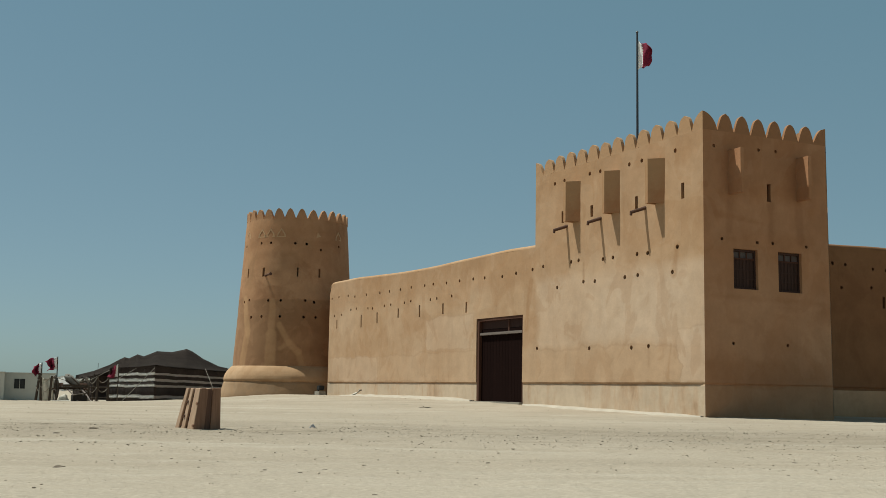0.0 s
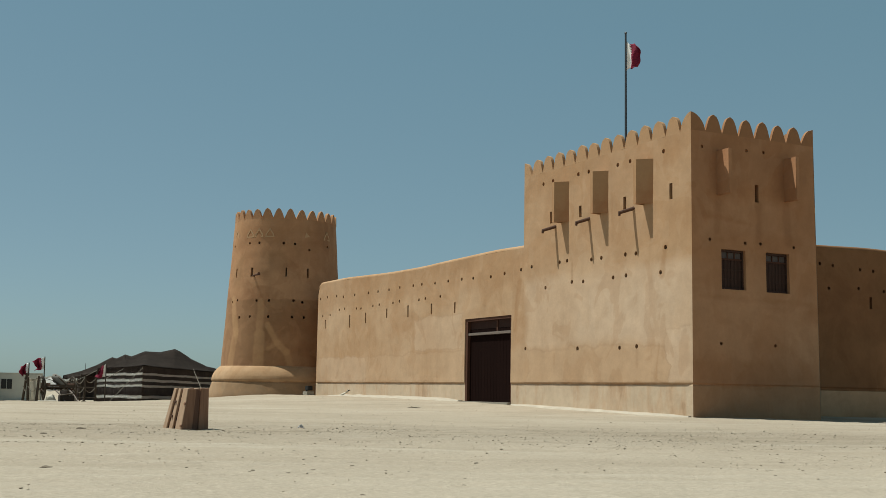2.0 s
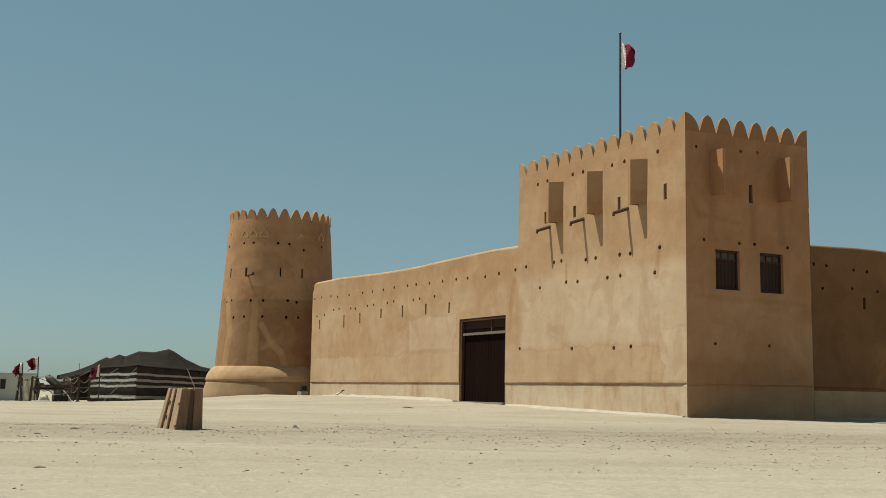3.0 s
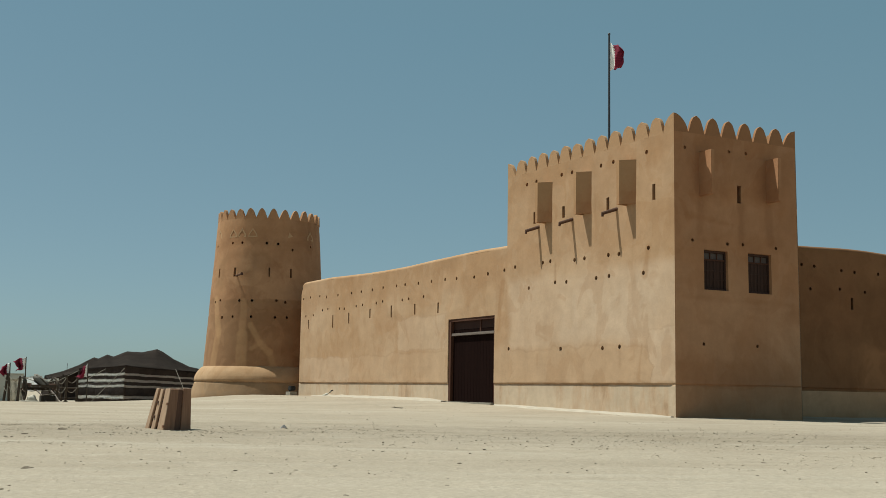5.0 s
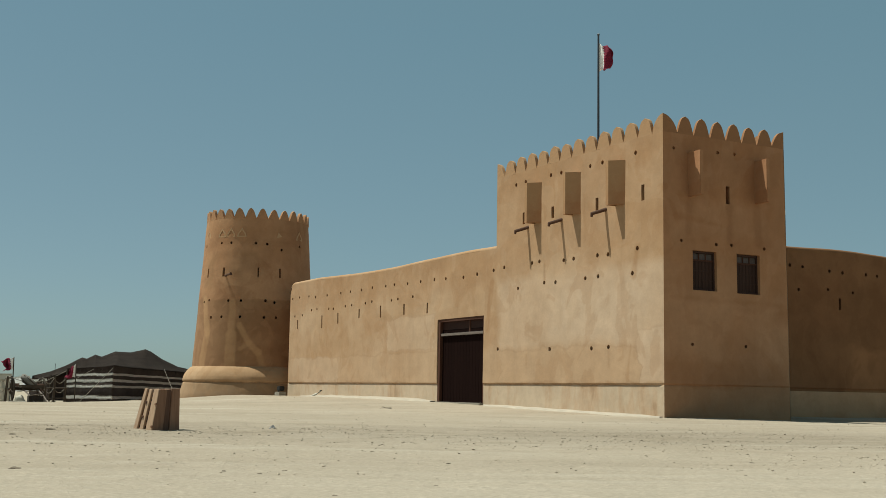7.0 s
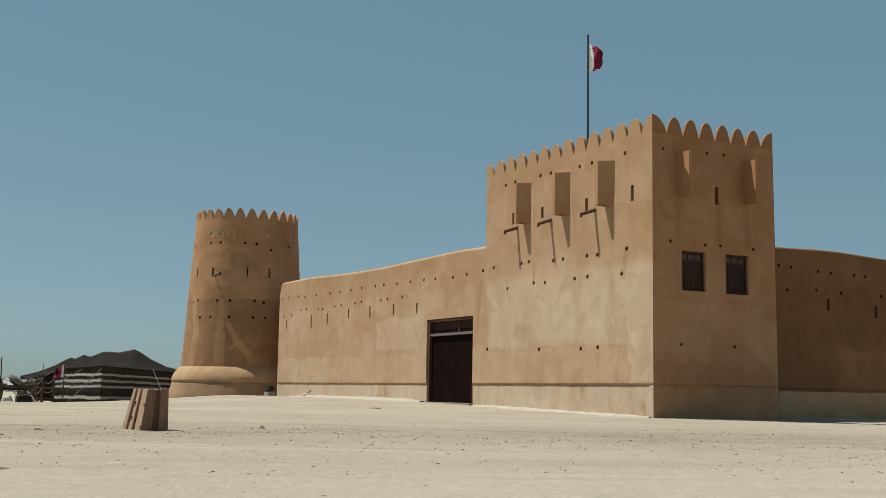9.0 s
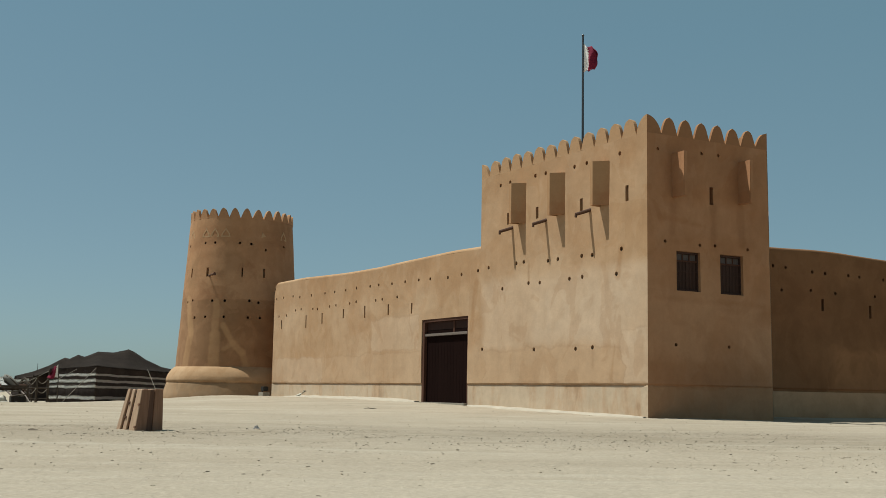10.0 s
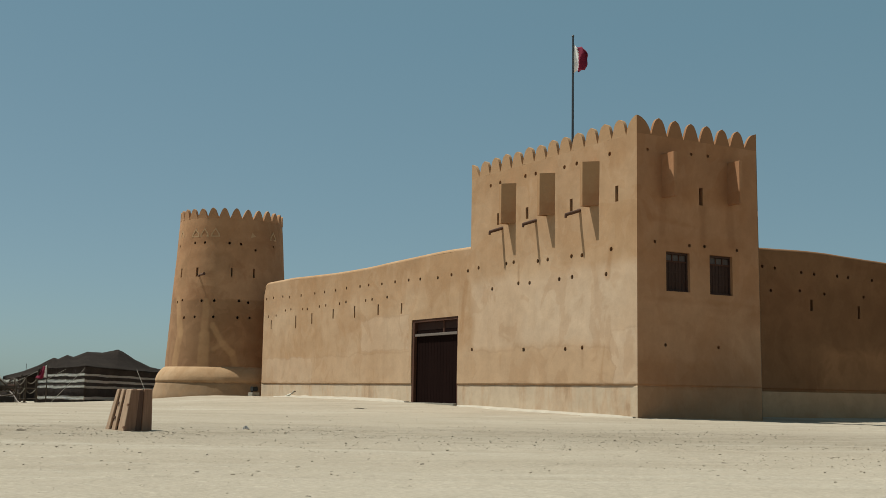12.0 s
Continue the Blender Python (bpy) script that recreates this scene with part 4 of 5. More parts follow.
# ---- slatted wooden bin on the open ground ----
def build_bin():
    """Square tapered bin, leaning a little: boards with gaps on all four sides round a dark drum."""
    c = Vector((-3.27, 15.86, ground_z(-3.27, 15.86)))
    b = thing("slatted_bin", Matrix.Translation(c), "tapered square bin of weathered wooden boards on the sand", "bin")
    sb, st, h, lean = 0.43, 0.325, 0.545, 0.06

    def lay(bm, a):
        bm.transform(Matrix.Rotation(a, 4, "Z"))
        for v in bm.verts:
            v.co.x += lean * v.co.z / h

    rng = random.Random(3)
    for k in range(4):
        a = radians(-133 + 90 * k)
        if k % 2 == 0:
            boards = ((0.0, 0.18, 0.0), (0.31, 0.50, 0.0), (0.66, 1.0, 0.006))
        else:
            boards = ((0.0, 0.385, 0.006), (0.395, 0.61, -0.009), (0.622, 1.0, 0.004))
        for n, (u0, u1, proud) in enumerate(boards):
            bm = bmesh.new()
            vs = []
            for z, s in ((-0.02, sb), (h - 0.02 * rng.random(), st)):
                for d, inset in ((0.0, 0.0), (-0.03, 0.0)):
                    for u in ((u0, u1) if d == 0.0 else (u1, u0)):
                        vs.append(bm.verts.new((s / 2 + d + proud, -s / 2 + s * u, z)))
            for f in ((3, 2, 1, 0), (4, 5, 6, 7), (0, 1, 5, 4), (1, 2, 6, 5), (2, 3, 7, 6), (3, 0, 4, 7)):
                bm.faces.new([vs[q] for q in f])
            bmesh.ops.recalc_face_normals(bm, faces=bm.faces)
            bmesh.ops.bevel(bm, geom=bm.edges[:], offset=0.005, segments=1, affect="EDGES")
            lay(bm, a)
            board = part("board", bm, m_slat_lit if k % 2 == 0 else m_slat_red if n == 1 else m_slat_brown, b)
            spots = ((0.0, 0.17), (0.0, 0.36)) if (k % 2 == 0 and n == 1) else ((0.06, 0.05), (0.04, 0.34)) if n == 2 and k % 2 == 0 else ()
            for off, z in spots:
                s = sb + (st - sb) * z / h
                y = -s / 2 + s * (u0 + (0.04 if n == 1 else (u1 - u0) * 0.9))
                kb = tube([(s / 2 - 0.004, y, z), (s / 2 + proud + 0.012, y, z)], [0.02, 0.016], 8)
                lay(kb, a)
                part("bolt", kb, m_pole if n == 1 else m_slat_brown, board)
    for z in (0.08, h - 0.07):
        s = sb + (st - sb) * z / h - 0.075
        bm = bmesh.new()
        for sx, sy, w, d in ((0, 1, s, 0.02), (0, -1, s, 0.02), (1, 0, 0.02, s - 0.04), (-1, 0, 0.02, s - 0.04)):
            box_bm(sx * (s / 2) - w / 2, sx * (s / 2) + w / 2, sy * (s / 2) - d / 2, sy * (s / 2) + d / 2, z - 0.025, z + 0.025, bm=bm)
        lay(bm, radians(-133))
        part("batten", bm, m_slat_brown, b)
    bm = bmesh.new()
    bmesh.ops.create_cone(bm, cap_ends=True, segments=4, radius1=(sb - 0.11) * 0.707, radius2=(st - 0.11) * 0.707, depth=h - 0.05, matrix=Matrix.Translation((0, 0, h / 2 - 0.02)) @ Matrix.Rotation(radians(45), 4, "Z"))
    lay(bm, radians(-133))
    # coloured dark so that the gaps look shadowed
    part("liner", bm, m_wood_frame, b, "dark inner box")


build_bin()


# ---- black goat-hair tent ----
def build_tent():
    PX = 0.0347                       # metres to one step of the plan below
    base = on_ground(13.72, 72.0)
    turn = Matrix.Translation(base) @ Matrix.Rotation(radians(13.7), 4, "Z")
    tent = thing("tent", turn, "black goat-hair tent with white striped side walls", "tent")

    def X(p):
        return (p - 268) * PX

    def Z(q):
        return (706 - q) * PX * 1.035

    ridge = [(126, 664), (160, 656), (188, 646), (206, 637), (214, 633), (222, 635), (236, 628), (247, 631), (270, 622), (296, 623), (314, 619), (322, 617), (332, 621), (352, 633), (380, 645), (420, 653), (450, 660)]
    eave = [(126, 668), (160, 663), (188, 655), (206, 652), (214, 651), (222, 650), (236, 648), (247, 647), (270, 645), (296, 648), (314, 649), (322, 650), (332, 650), (352, 651), (380, 653), (420, 656), (450, 662)]

    def front(p):
        return 3.6 * (268 - p) / 78 if p < 268 else 3.5 * (p - 268) / 150

    # roof, sagging between the ridge and the eaves
    bm = bmesh.new()
    cols = []
    cut = []
    for (a, za), (b, zb) in zip(ridge, ridge[1:]):
        i = ridge.index((a, za))
        for k in range(3):
            t = k / 3
            cut.append((a + (b - a) * t, za + (zb - za) * t, eave[i][1] + (eave[i + 1][1] - eave[i][1]) * t))
    for p, zr, ze in cut:
        col = []
        yf = front(p)
        yr, yb = max(yf + 1.6, 4.6), 10.5
        for k in range(9):
            t = k / 8
            z = Z(ze) + (Z(zr) * 1.05 - Z(ze)) * t - 0.10 * math.sin(math.pi * t)
            col.append(bm.verts.new((X(p) * (1 + 0.01 * t), yf - 0.12 + (yr - yf) * t, z + 0.02 * noise.noise(Vector((p * 0.1, t * 3, 0))))))
        for k in range(1, 7):
            t = k / 6
            z = Z(zr) * 1.05 + (1.6 - Z(zr) * 1.05) * t - 0.12 * math.sin(math.pi * t)
            col.append(bm.verts.new((X(p), yr + (yb - yr) * t, z)))
        cols.append(col)
    for i in range(len(cols) - 1):
        for j in range(len(cols[0]) - 1):
            bm.faces.new((cols[i][j], cols[i + 1][j], cols[i + 1][j + 1], cols[i][j + 1])).smooth = True
    bmesh.ops.solidify(bm, geom=bm.faces[:], thickness=0.03)
    part("roof", bm, m_goat_roof, tent, "sagging black woven roof")

    # side walls, woven in bands; each band hangs in slight waves
    def band(side, p0, p1, fa, fb, mat, name, proud):
        bm = bmesh.new()
        n = 40
        rows = []
        for i in range(n + 1):
            p = p0 + (p1 - p0) * i / n
            top = Z(646 + (652 - 646) * abs(p - 268) / 130) + 0.02
            y = front(p)
            wave = 0.03 * math.sin(p * 0.33) + 0.02 * math.sin(p * 0.9 + 1)
            lean = 0.75 if side == 0 else 0.75 * max(0.15, 1 - (p - 268) / 50)   # the cloth is pegged out at its foot
            rows.append([])
            for f in (fa, (fa + fb) / 2, fb):
                z = 0.0 + top * (1 - f) + ((0.02 * math.sin(p * 0.22 + side) + 0.025 * math.sin(p * 0.11 + f * 9) + 0.012 * math.sin(p * 0.61 + f * 5)) * (0.6 if side == 0 else 0.4) if 0.02 < f < 0.97 else 0)
                rows[-1].append(bm.verts.new((X(p), y - wave * (0.3 + f) - proud - lean * f, z)))
        for i in range(n):
            for j in range(2):
                bm.faces.new((rows[i][j], rows[i][j + 1], rows[i + 1][j + 1], rows[i + 1][j])).smooth = True
        bmesh.ops.solidify(bm, geom=bm.faces[:], thickness=0.012)
        return part(name, bm, mat, tent)

    for side, p0, p1, mat, proud in ((0, 190, 268, m_stripe, 0.035), (1, 268, 450, m_stripe_shaded, 0.035)):
        band(side, p0, p1, 0.0, 1.0, m_goat, "side_wall", 0.0)
        for fa, fb in (((0.175, 0.25), (0.335, 0.425), (0.50, 0.575), (0.79, 0.885)) if side == 0 else ((0.19, 0.25), (0.35, 0.42), (0.51, 0.575), (0.80, 0.88))):
            band(side, p0, p1, fa, fb, mat, "stripe", proud)
    band(0, 128, 162, 0.27, 1.0, m_goat, "side_wall", 2.2)
    for fa, fb in ((0.30, 0.38), (0.46, 0.53), (0.60, 0.66), (0.80, 0.87)):
        band(0, 132, 158, fa, fb, m_stripe, "stripe", 2.235)
    # back wall that darkens the open bay
    bm = box_bm(X(126), X(450), 10.3, 10.36, 0, 1.6)
    part("back_wall", bm, m_goat, tent)
    # poles and guys
    for a, b in (((190, 652, 3.4), (190, 706, 3.4)), ((162, 660, 4.6), (161, 706, 4.5))):
        part("tent_pole", tube([(X(a[0]), a[2], Z(a[1])), (X(b[0]), b[2], Z(b[1]))], [0.05, 0.055], 8), m_post, tent)
    for a, b in (((268, 648, 0), (217, 703, -1.4)), ((236, 650, 1.4), (205, 669, 0.2)), ((190, 653, 3.4), (150, 676, 1.4)), ((354, 648, 1.8), (371, 690, 0.2))):
        part("guy_pole", tube([(X(a[0]), a[2], Z(a[1])), (X(b[0]), b[2], max(0.02, Z(b[1])))], [0.013, 0.014], 6), m_rope, tent)


build_tent()


# ---- flags, posts and clutter before the tent ----
def small_flag(angle, d, height, flip, seed, size=(0.52, 0.66)):
    m = Matrix.Translation(on_ground(angle, d)) @ Matrix.Rotation(radians(angle), 4, "Z")
    fl = thing("flag", m, "small maroon and white flag on a thin wooden pole", "flag", "flags before the tent")
    part("pole", tube([(0, 0, -0.05), (0.01, 0, height * 0.5), (0, 0, height)], [0.032, 0.028, 0.022], 8), m_post, fl)
    flag_cloth(fl, size[0], size[1], 0.15, 7, 0.28, (0.02, height - size[1] - 0.02), seed, 0.22, -1 if flip else 1)


def fov_angle(px):
    return math.degrees(math.atan((784 - px) / 2078))


small_flag(fov_angle(212), 63, 1.95, True, 0.3)
small_flag(fov_angle(104), 60, 2.15, True, 1.4, (0.58, 0.60))
small_flag(fov_angle(77), 60, 1.85, True, 2.6, (0.42, 0.55))


def build_fence():
    """Rough posts with slack ropes between them."""
    f = thing("post_fence", Matrix.Translation(on_ground(fov_angle(130), 60)), "rough wooden posts joined by slack pale ropes", "fence")
    o = f.matrix_world.translation
    spots = []
    for px, d, h, lean in ((69, 60, 1.35, 0.14), (78, 59.5, 1.3, -0.05), (93, 59, 1.2, 0.07), (105, 60.5, 1.25, -0.06), (161, 61, 1.15, -0.08), (176, 61.5, 1.3, 0.02), (195, 62, 1.25, 0.0)):
        p = on_ground(fov_angle(px), d) - o
        spots.append((p, h))
        part("post", tube([p + Vector((0, 0, -0.05)), p + Vector((lean * 0.5, 0, h * 0.5)), p + Vector((lean, 0, h))], [0.065, 0.06, 0.05], 8, wobble=0.3), m_post, f)
    part("rail", tube([spots[4][0] + Vector((-0.35, -0.05, 0.70)), spots[6][0] + Vector((0.1, -0.05, 0.72))], [0.035, 0.03], 8), m_post, f)
    part("rail", tube([spots[4][0] + Vector((-0.1, -0.05, 0.18)), spots[6][0] + Vector((0.1, -0.05, 0.22))], [0.025, 0.022], 8), m_post, f)
    for (a, ha), (b, hb) in zip(spots, spots[1:]):
        for k in (0.92, 0.55):
            pts = []
            for i in range(9):
                t = i / 8
                pts.append(a.lerp(b, t) + Vector((0, -0.06, (ha + (hb - ha) * t) * k - 0.9 * (0.25 if (b - a).length < 1.2 else 0.15) * math.sin(math.pi * t))))
            part("rope", tube(pts, [0.014] * 9, 6), m_rope, f)


build_fence()


def sheet(name, m, w, h, mat, label, category, sag=0.08):
    bm = bmesh.new()
    nx, nz = 12, 8
    g = [[bm.verts.new((-w / 2 + w * i / nx, sag * math.sin(i * 1.1 + j * 0.4), h * j / nz - 0.05 * math.sin(math.pi * i / nx) * j / nz)) for j in range(nz + 1)] for i in range(nx + 1)]
    for i in range(nx):
        for j in range(nz):
            bm.faces.new((g[i][j], g[i + 1][j], g[i + 1][j + 1], g[i][j + 1])).smooth = True
    bmesh.ops.solidify(bm, geom=bm.faces[:], thickness=0.015)
    ob = part(name, bm, mat, None)
    ob.matrix_world = m
    return tagged(ob, label, category)


def place_at(px, d, dz=0.0, rx=0, ry=0, rz=0):
    p = on_ground(fov_angle(px), d)
    return pose(p.x, p.y, p.z + dz, rx, ry, rz + fov_angle(px))


sheet("canvas_screen", place_at(88, 60.2), 0.62, 1.12, m_screen, "off-white canvas screen hung between rough posts", "screen")
sheet("white_awning", place_at(113, 64, 0.55, -35), 1.15, 0.95, m_white_cloth, "white cloth awning slung beside the tent", "awning", 0.05)


def build_cart():
    """Two-wheeled wooden cart tipped forward on its shafts."""
    cart = thing("wooden_cart", place_at(128, 60.4, 0, 0, 0, 18), "old dark wooden two-wheeled cart with shafts on the sand", "cart")
    R, z0 = 0.62, 0.62
    part("bed", box_bm(-0.58, 0.58, -0.85, 0.85, 0.66, 0.73, 0.012), m_post, cart)
    part("axle", tube([(-0.84, 0, z0), (0.84, 0, z0)], [0.04, 0.04], 8), m_post, cart)
    for y in (-0.83, 0.80):
        part("side_rail", box_bm(-0.62, 0.62, y, y + 0.05, 0.735, 0.83, 0.008), m_post, cart)
    for x in (-0.6, 0.57):
        part("side_board", box_bm(x, x + 0.03, -0.76, 0.78, 0.735, 0.90, 0.006), m_pole, cart)
    for x in (-0.34, 0.34):
        part("shaft", tube([(x, -0.6, 0.64), (x * 0.95, -1.5, 0.36), (x * 0.9, -2.35, -0.02)], [0.04, 0.036, 0.03], 8), m_wood_grey, cart)
    for x in (-0.74, 0.74):
        n = 36
        bm = bmesh.new()
        rings = []
        for k in range(n):
            a = math.tau * k / n
            rings.append([bm.verts.new((dx, rr * math.sin(a), rr * math.cos(a))) for dx, rr in ((-0.035, R), (0.035, R), (0.035, R - 0.075), (-0.035, R - 0.075))])
        for k in range(n):
            p, q = rings[k], rings[(k + 1) % n]
            for s in range(4):
                bm.faces.new((p[s], p[(s + 1) % 4], q[(s + 1) % 4], q[s]))
        bmesh.ops.recalc_face_normals(bm, faces=bm.faces)
        wheel = part("wheel", bm, m_post, cart)
        wheel.matrix_basis = Matrix.Translation((x, 0, z0 - 0.03))
        part("hub", tube([(-0.09, 0, 0), (0, 0, 0), (0.09, 0, 0)], [0.06, 0.085, 0.06], 10), m_pole, wheel)
        for k in range(10):
            a = math.tau * k / 10
            part("spoke", tube([(0, 0.06 * math.sin(a), 0.06 * math.cos(a)), (0, (R - 0.06) * math.sin(a), (R - 0.06) * math.cos(a))], [0.022, 0.018], 6), m_post, wheel)


build_cart()


def lump(name, m, size, mat, label, category, seed):
    bm = bmesh.new()
    bmesh.ops.create_icosphere(bm, subdivisions=3, radius=1.0)
    for v in bm.verts:
        v.co *= 1 + 0.28 * noise.noise(v.co * 1.3 + Vector((seed, 0, 0)))
        v.co = Vector((v.co.x * size[0], v.co.y * size[1], max(-0.35, v.co.z) * size[2] + 0.3 * size[2]))
    for f in bm.faces:
        f.smooth = True
    ob = part(name, bm, mat, None)
    ob.matrix_world = m
    return tagged(ob, label, category)


def build_saddle():
    s = thing("pack_saddle", place_at(131, 59.9, 0.98, 0, -50), "grey padded camel pack saddle lying on the cart", "saddle")
    bm = bmesh.new()
    bmesh.ops.create_icosphere(bm, subdivisions=3, radius=1.0)
    for v in bm.verts:
        k = 1 + 0.35 * noise.noise(v.co * 1.7 + Vector((3, 0, 0)))
        v.co = Vector((v.co.x * 0.22 * k, v.co.y * 0.25 * k, math.copysign(abs(v.co.z) ** 0.7, v.co.z) * 0.40 * k))
    part("pad", bm, m_canvas_grey, s, smooth=True)
    for x in (-0.25, 0.25):
        part("frame_fork", tube([(x * 0.4, -0.2, -0.36), (x * 0.5, -0.24, 0.0), (x * 0.4, -0.1, 0.34)], [0.03, 0.03, 0.02], 7), m_post, s)


m_canvas_grey = plain("grey_felt", (0.17, 0.155, 0.135), 0.95, 0, 0.25, 5)
build_saddle()


def build_chest():
    c = thing("wooden_chest", place_at(145, 58.5, 0, 0, 0, 14), "dark worn wooden chest with leather straps", "chest")
    part("body", box_bm(-0.33, 0.33, -0.2, 0.2, -0.02, 0.30, 0.02), m_chest, c)
    lid = box_bm(-0.32, 0.32, -0.21, 0.21, 0.0, 0.05, 0.015)
    lid.transform(Matrix.Translation((0, 0.02, 0.31)) @ Matrix.Rotation(radians(-9), 4, "Y"))
    part("lid", lid, m_post, c)
    for x in (-0.18, 0.15):
        part("strap", box_bm(x - 0.018, x + 0.018, -0.206, -0.2, 0.0, 0.30), m_black_rubber, c)


build_chest()
lump("sandbag", place_at(157, 59.2), (0.2, 0.2, 0.2), m_canvas_grey, "dark grey stuffed sack lying on the sand", "sack", 5.0)
lump("cushion", place_at(118, 59.5), (0.26, 0.2, 0.24), m_canvas, "pale rolled cushion beside the fence", "cushion", 7.0)


def build_mat():
    bm = box_bm(-0.45, 0.45, -0.6, 0.6, 0, 0.05, 0.01)
    ob = part("floor_mat", bm, m_canvas, None)
    ob.matrix_world = place_at(113, 58.6)
    tagged(ob, "flat beige mat lying on the sand", "mat")


build_mat()


# ---- site cabins far behind ----
def build_cabin(px0, px1, d, has_window):
    k = d / 2078
    w = (px1 - px0) * k
    c = thing("site_cabin", place_at((px0 + px1) / 2, d), "low off-white site cabin with flat roof", "cabin", "site cabins")
    part("body", box_bm(-w / 2, w / 2, 0, 2.6, 0.1, 2.42, 0.02), m_cabin, c)
    part("roof_rim", box_bm(-w / 2 - 0.04, w / 2 + 0.04, -0.05, 2.65, 2.42, 2.50, 0.01), m_cabin, c)
    part("skid", box_bm(-w / 2 + 0.1, w / 2 - 0.1, 0.1, 2.5, -0.05, 0.1), m_iron, c)
    if has_window:
        x = (41 - (px0 + px1) / 2) * k
        win = part("window", box_bm(x - 0.52, x + 0.52, -0.03, 0.0, 1.05, 2.0, 0.005), m_cabin, c)
        for s in (-1, 1):
            part("pane", box_bm(x + s * 0.235 - 0.215, x + s * 0.235 + 0.215, -0.045, -0.032, 1.10, 1.95), m_glass, win)


build_cabin(8, 97, 110, True)
build_cabin(-70, 7, 108, False)


def build_mast():
    m = thing("radio_mast", place_at(176, 95), "thin grey mast standing behind the tent", "mast")
    part("pole", tube([(0, 0, 0), (0, 0, 3.0)], [0.03, 0.018], 6), m_pole_metal, m)
    part("footing", box_bm(-0.2, 0.2, -0.2, 0.2, -0.05, 0.12, 0.02), m_grey_stone, m)


build_mast()


# ---- small things at the foot of the wall ----
def fort_spot(x, y, dz=0.0, rz=0.0):
    p = FORT @ Vector((x, y, 0))
    return pose(p.x, p.y, ground_z(p.x, p.y) + dz, 0, 0, rz - 63.47)


def build_floodlight():
    f = thing("floodlight", fort_spot(-25.75, -0.45), "black ground floodlight on a concrete block", "floodlight")
    part("block", box_bm(-0.28, 0.28, -0.16, 0.16, -0.03, 0.17, 0.015), m_grey_stone, f)
    part("housing", box_bm(-0.19, 0.19, -0.1, 0.12, 0.21, 0.42, 0.03), m_black_rubber, f)
    part("bracket", box_bm(-0.23, -0.2, -0.04, 0.04, 0.17, 0.36), m_iron, f)
    part("lens", box_bm(-0.16, 0.16, 0.122, 0.13, 0.24, 0.39), m_glass, f)


build_floodlight()


def build_pipe():
    p = thing("conduit_pipe", fort_spot(-21.8, -0.25) @ Matrix.Diagonal((0.75, 0.75, 0.75, 1)), "pale bent conduit pipe rising from the sand to the wall", "pipe")
    part("pipe", tube([(-0.62, -0.25, -0.03), (-0.4, -0.2, 0.06), (-0.15, -0.1, 0.16), (-0.03, 0.02, 0.24), (0.0, 0.10, 0.36)], [0.06, 0.06, 0.055, 0.05, 0.05], 10), m_canvas, p, smooth=True)
    part("clamp", box_bm(-0.065, 0.065, 0.03, 0.17, 0.31, 0.36, 0.01), m_iron, p)


build_pipe()


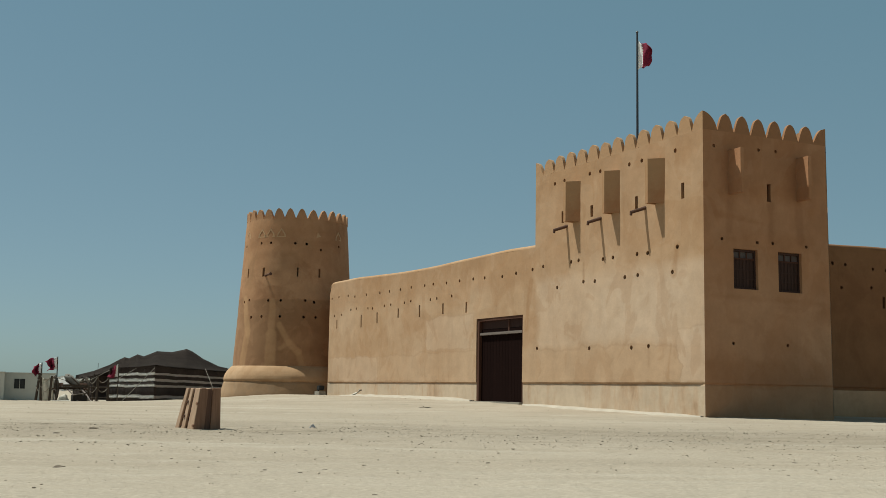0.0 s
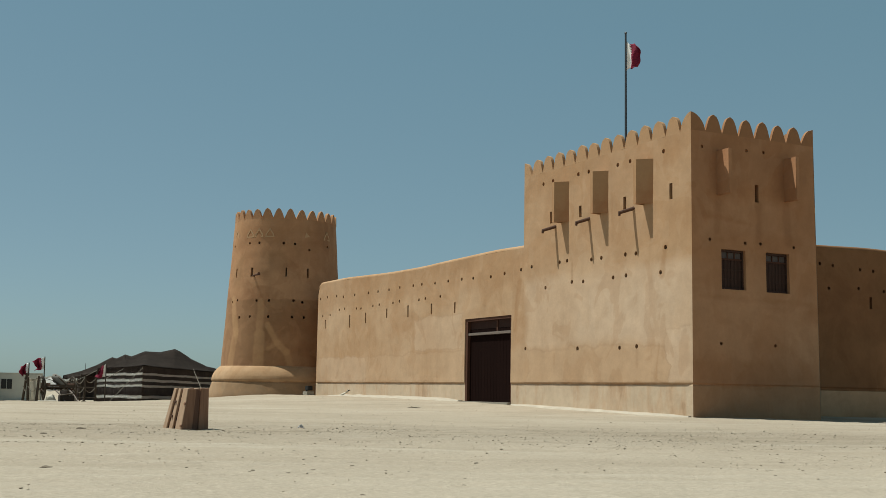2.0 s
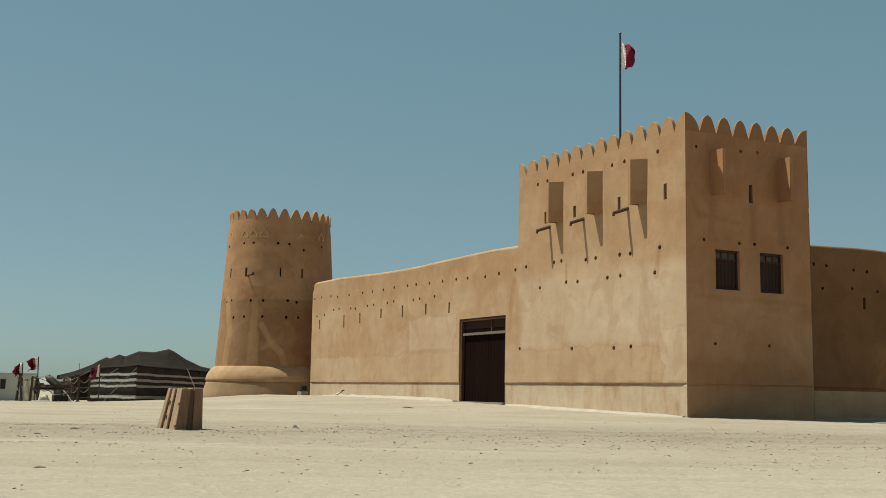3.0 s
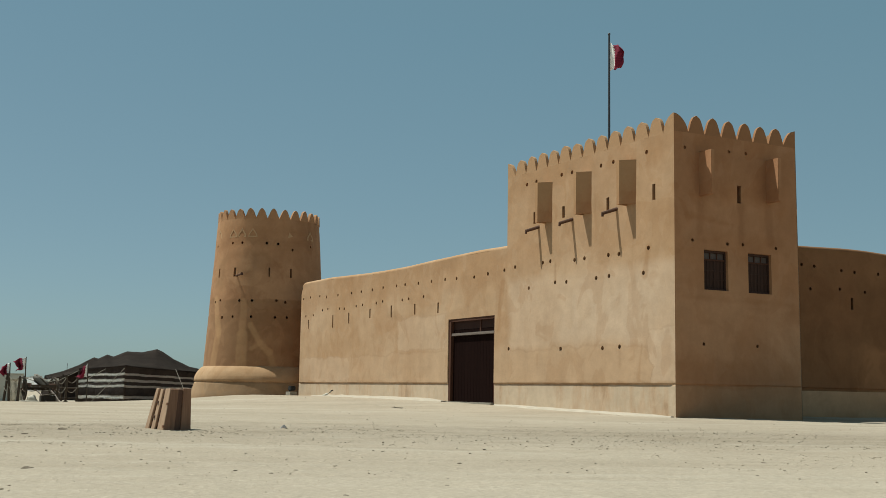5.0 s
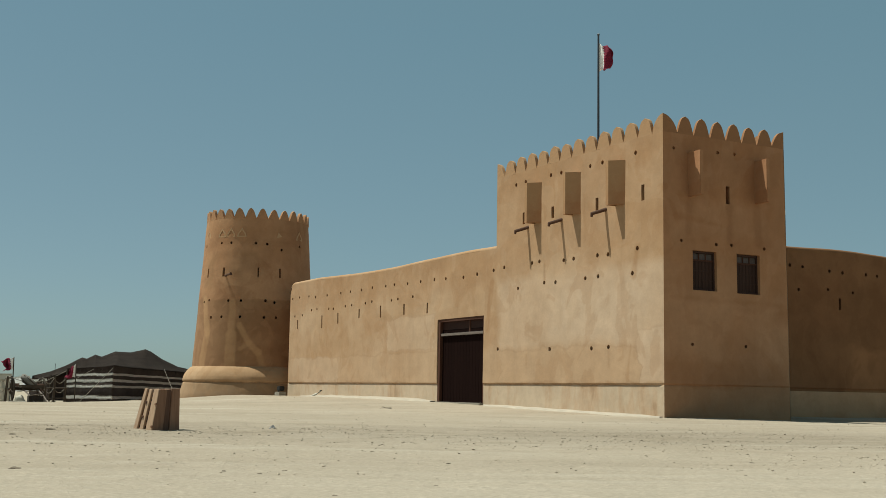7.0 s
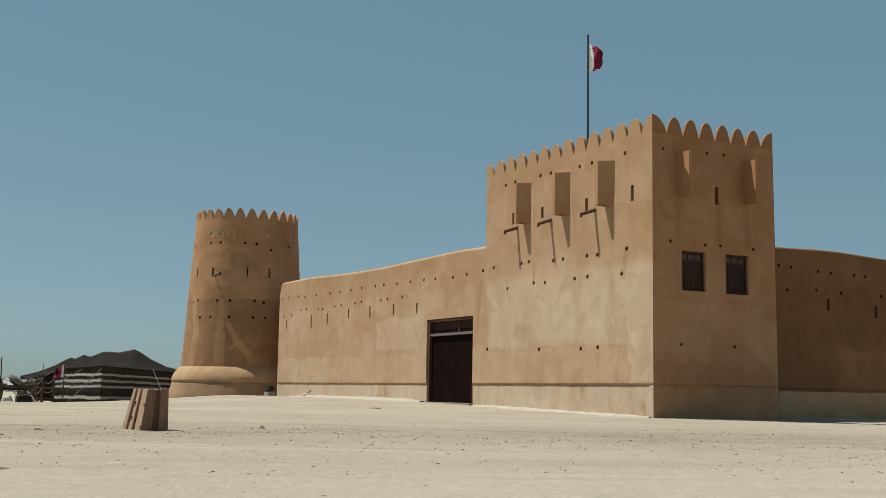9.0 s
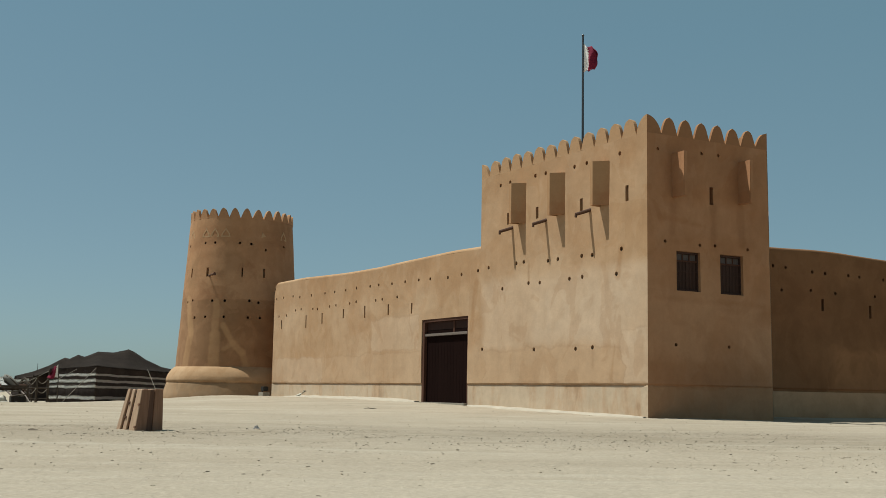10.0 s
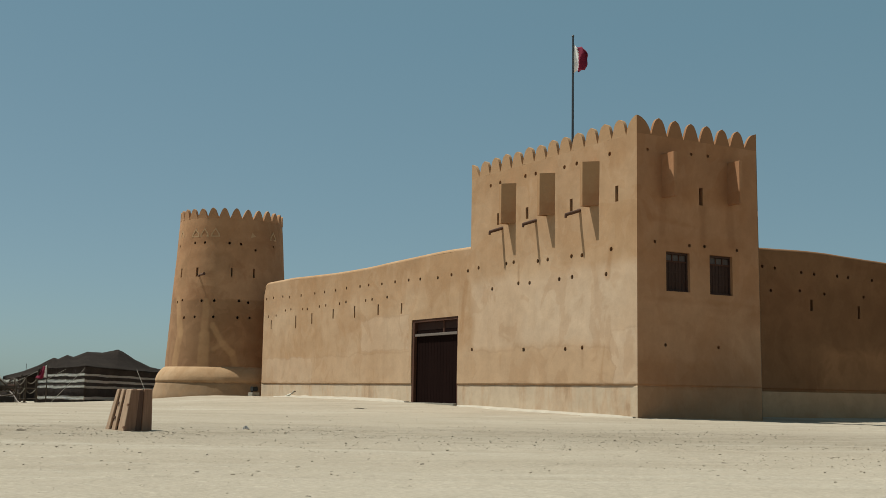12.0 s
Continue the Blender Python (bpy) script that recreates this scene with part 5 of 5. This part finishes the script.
# ---- pebbles and clods on the sand ----
def build_pebbles():
    rng = random.Random(5)
    bm_shape = bmesh.new()
    bmesh.ops.create_icosphere(bm_shape, subdivisions=1, radius=1.0)
    base_v = [v.co.copy() for v in bm_shape.verts]
    base_f = [[v.index for v in f.verts] for f in bm_shape.faces]
    bm_shape.free()
    verts, faces = [], []

    def stone(x, y, s):
        off = len(verts)
        z = surface_z(x, y)
        kx, ky, kz = s * rng.uniform(0.7, 1.4), s * rng.uniform(0.7, 1.4), s * rng.uniform(0.42, 0.8)
        q = rng.uniform(0, 6.28)
        for v in base_v:
            w = 1 + 0.35 * rng.uniform(-1, 1)
            vx, vy = v.x * kx * w, v.y * ky * w
            verts.append((x + vx * math.cos(q) - vy * math.sin(q), y + vx * math.sin(q) + vy * math.cos(q), z + v.z * kz * w + kz * 0.25))
        faces.extend([[off + i for i in f] for f in base_f])

    for _ in range(6500):
        d = 5.8 * (52 / 5.8) ** rng.random()
        a = radians(rng.uniform(-26, 26))
        x, y = d * math.sin(a), d * math.cos(a)
        lp = FORT_INV @ Vector((x, y, 0))
        if lp.y > -0.4 and lp.x < 0.3:
            continue
        clump = noise.noise(Vector((x * 0.35, y * 0.7, 21)))
        if clump < rng.uniform(-0.35, 0.5) or (d < 12 and rng.random() < 0.5):
            continue
        stone(x, y, 0.002 + 0.008 * rng.random() ** 5 + 0.0002 * d)
    # rubble left along an old track across the ground
    for _ in range(1500):
        x = rng.uniform(-9, 13)
        y = 16.2 + 0.12 * x + rng.gauss(0, 0.55) + 0.6 * math.sin(x * 0.5)
        if math.hypot(x + 3.2, y - 15.85) < 0.5 or noise.noise(Vector((x * 0.6, y, 2))) < -0.08:
            continue
        stone(x, y, 0.004 + 0.011 * rng.random() ** 4)
    for _ in range(520):
        x = rng.uniform(-7.5, -2.0)
        y = 16.1 + rng.gauss(0, 0.42)
        if math.hypot(x + 3.27, y - 15.86) < 0.42 or noise.noise(Vector((x * 0.9, y * 1.4, 9))) < -0.1:
            continue
        stone(x, y, 0.004 + 0.011 * rng.random() ** 4)
    for _ in range(11000):
        d, a = rng.gauss(15.2, 2.6), radians(rng.uniform(-24, 26))
        x, y = d * math.sin(a), d * math.cos(a)
        if math.hypot(x + 3.27, y - 15.86) < 0.42 or noise.noise(Vector((x * 0.5, y * 1.6, 14))) < rng.uniform(-0.05, 0.35):
            continue
        stone(x, y, 0.004 + 0.011 * rng.random() ** 4)
    for _ in range(2600):
        x, y = rng.uniform(1.6, 6.5), rng.uniform(8.6, 14.0)
        if noise.noise(Vector((x * 0.7, y * 1.2, 33))) < rng.uniform(-0.1, 0.35):
            continue
        stone(x, y, 0.003 + 0.007 * rng.random() ** 3)
    me = bpy.data.meshes.new("pebbles")
    me.from_pydata(verts, [], faces)
    me.materials.append(m_pebble)
    tagged(new("pebbles", me), "scattered grey-brown pebbles and clods on the sand", "pebbles", kind="stuff")


def pebble_mat():
    m = Nodes("pebble")
    geo = m.nt.nodes.new("ShaderNodeNewGeometry")
    c = m.mix(geo.outputs["Random Per Island"], (0.22, 0.175, 0.127), (0.43, 0.355, 0.272))
    return m.done(c, 0.95)


m_pebble = pebble_mat()
build_pebbles()


def build_branch():
    """Dry broken branch lying before the gate wall."""
    p = on_ground(fov_angle(752), 33.0)
    b = thing("dry_branch", Matrix.Translation(p) @ Matrix.Diagonal((0.36, 0.36, 0.3, 1)), "dark dry broken branch lying on the sand", "branch")
    part("stem", tube([(-0.42, 0.0, 0.03), (-0.1, 0.05, 0.07), (0.2, 0.0, 0.06), (0.5, -0.06, 0.02)], [0.012, 0.03, 0.035, 0.02], 8, wobble=0.3), m_post, b)
    part("twig", tube([(0.05, 0.02, 0.06), (-0.15, 0.1, 0.17), (-0.22, 0.12, 0.2)], [0.016, 0.011, 0.006], 6), m_post, b)
    part("twig", tube([(0.22, 0.0, 0.06), (0.4, 0.12, 0.11), (0.62, 0.16, 0.05)], [0.014, 0.011, 0.006], 6), m_post, b)


def build_scrap():
    """A crumpled scrap of pale plastic."""
    rng = random.Random(8)
    bm = bmesh.new()
    n = 7
    g = [[bm.verts.new((0.14 * (i / n - 0.5) + rng.uniform(-0.012, 0.012), 0.12 * (j / n - 0.5), 0.012 + rng.uniform(0.0, 0.07) * (1 - abs(2 * i / n - 1) ** 2))) for j in range(n + 1)] for i in range(n + 1)]
    for i in range(n):
        for j in range(n):
            bm.faces.new((g[i][j], g[i + 1][j], g[i + 1][j + 1], g[i][j + 1]))
    bmesh.ops.solidify(bm, geom=bm.faces[:], thickness=0.002)
    ob = part("plastic_scrap", bm, m_scrap, None)
    ob.matrix_world = Matrix.Translation(Vector((-1.82, 16.69, surface_z(-1.82, 16.69) - 0.005))) @ Matrix.Diagonal((0.7, 0.7, 0.8, 1))
    tagged(ob, "crumpled pale blue-white plastic scrap on the sand", "litter")


m_scrap = plain("pale_plastic", (0.55, 0.52, 0.51), 0.8, 0, 0.1, 30)
build_branch()
build_scrap()


def build_stones():
    """Larger flat stones that lie here and there on the open ground: x, y and half their length."""
    rng = random.Random(12)
    spots = ((-2.61, 8.14, 0.045), (-4.47, 13.76, 0.038), (-4.50, 15.34, 0.062), (-3.64, 14.51, 0.025), (-3.78, 14.25, 0.021),
             (-1.19, 8.02, 0.016), (-0.94, 7.91, 0.019), (-1.33, 15.57, 0.023), (-1.77, 14.77, 0.021), (-1.62, 14.46, 0.018),
             (-0.31, 8.38, 0.010), (-0.15, 8.30, 0.010), (0.23, 7.80, 0.011), (0.21, 7.28, 0.014), (0.36, 9.25, 0.018),
             (-0.36, 6.44, 0.016), (-1.24, 10.82, 0.018), (-0.81, 8.27, 0.016), (3.05, 10.31, 0.028), (2.46, 8.47, 0.013))
    for x, y, r in spots:
        bm = bmesh.new()
        bmesh.ops.create_icosphere(bm, subdivisions=2, radius=1.0)
        seed = rng.uniform(0, 50)
        long, flat = rng.uniform(0.55, 0.8), rng.uniform(0.22, 0.34)
        for v in bm.verts:
            k = 1 + 0.45 * noise.noise(v.co * 1.6 + Vector((seed, 0, 0)))
            v.co = Vector((v.co.x * r * k, v.co.y * r * long * k, max(-0.4, v.co.z * k) * r * flat))
        ob = part("stone", bm, m_dark_stone, None)
        ob.matrix_world = pose(x, y, surface_z(x, y) + 0.15 * r * flat, 0, 0, rng.uniform(-25, 25))
        tagged(ob, "dark flat stone lying on the pale sand", "stone", "stones on the open ground")


m_dark_stone = plain("dark_stone", (0.135, 0.105, 0.078), 0.95, 0, 0.35, 60)
build_stones()
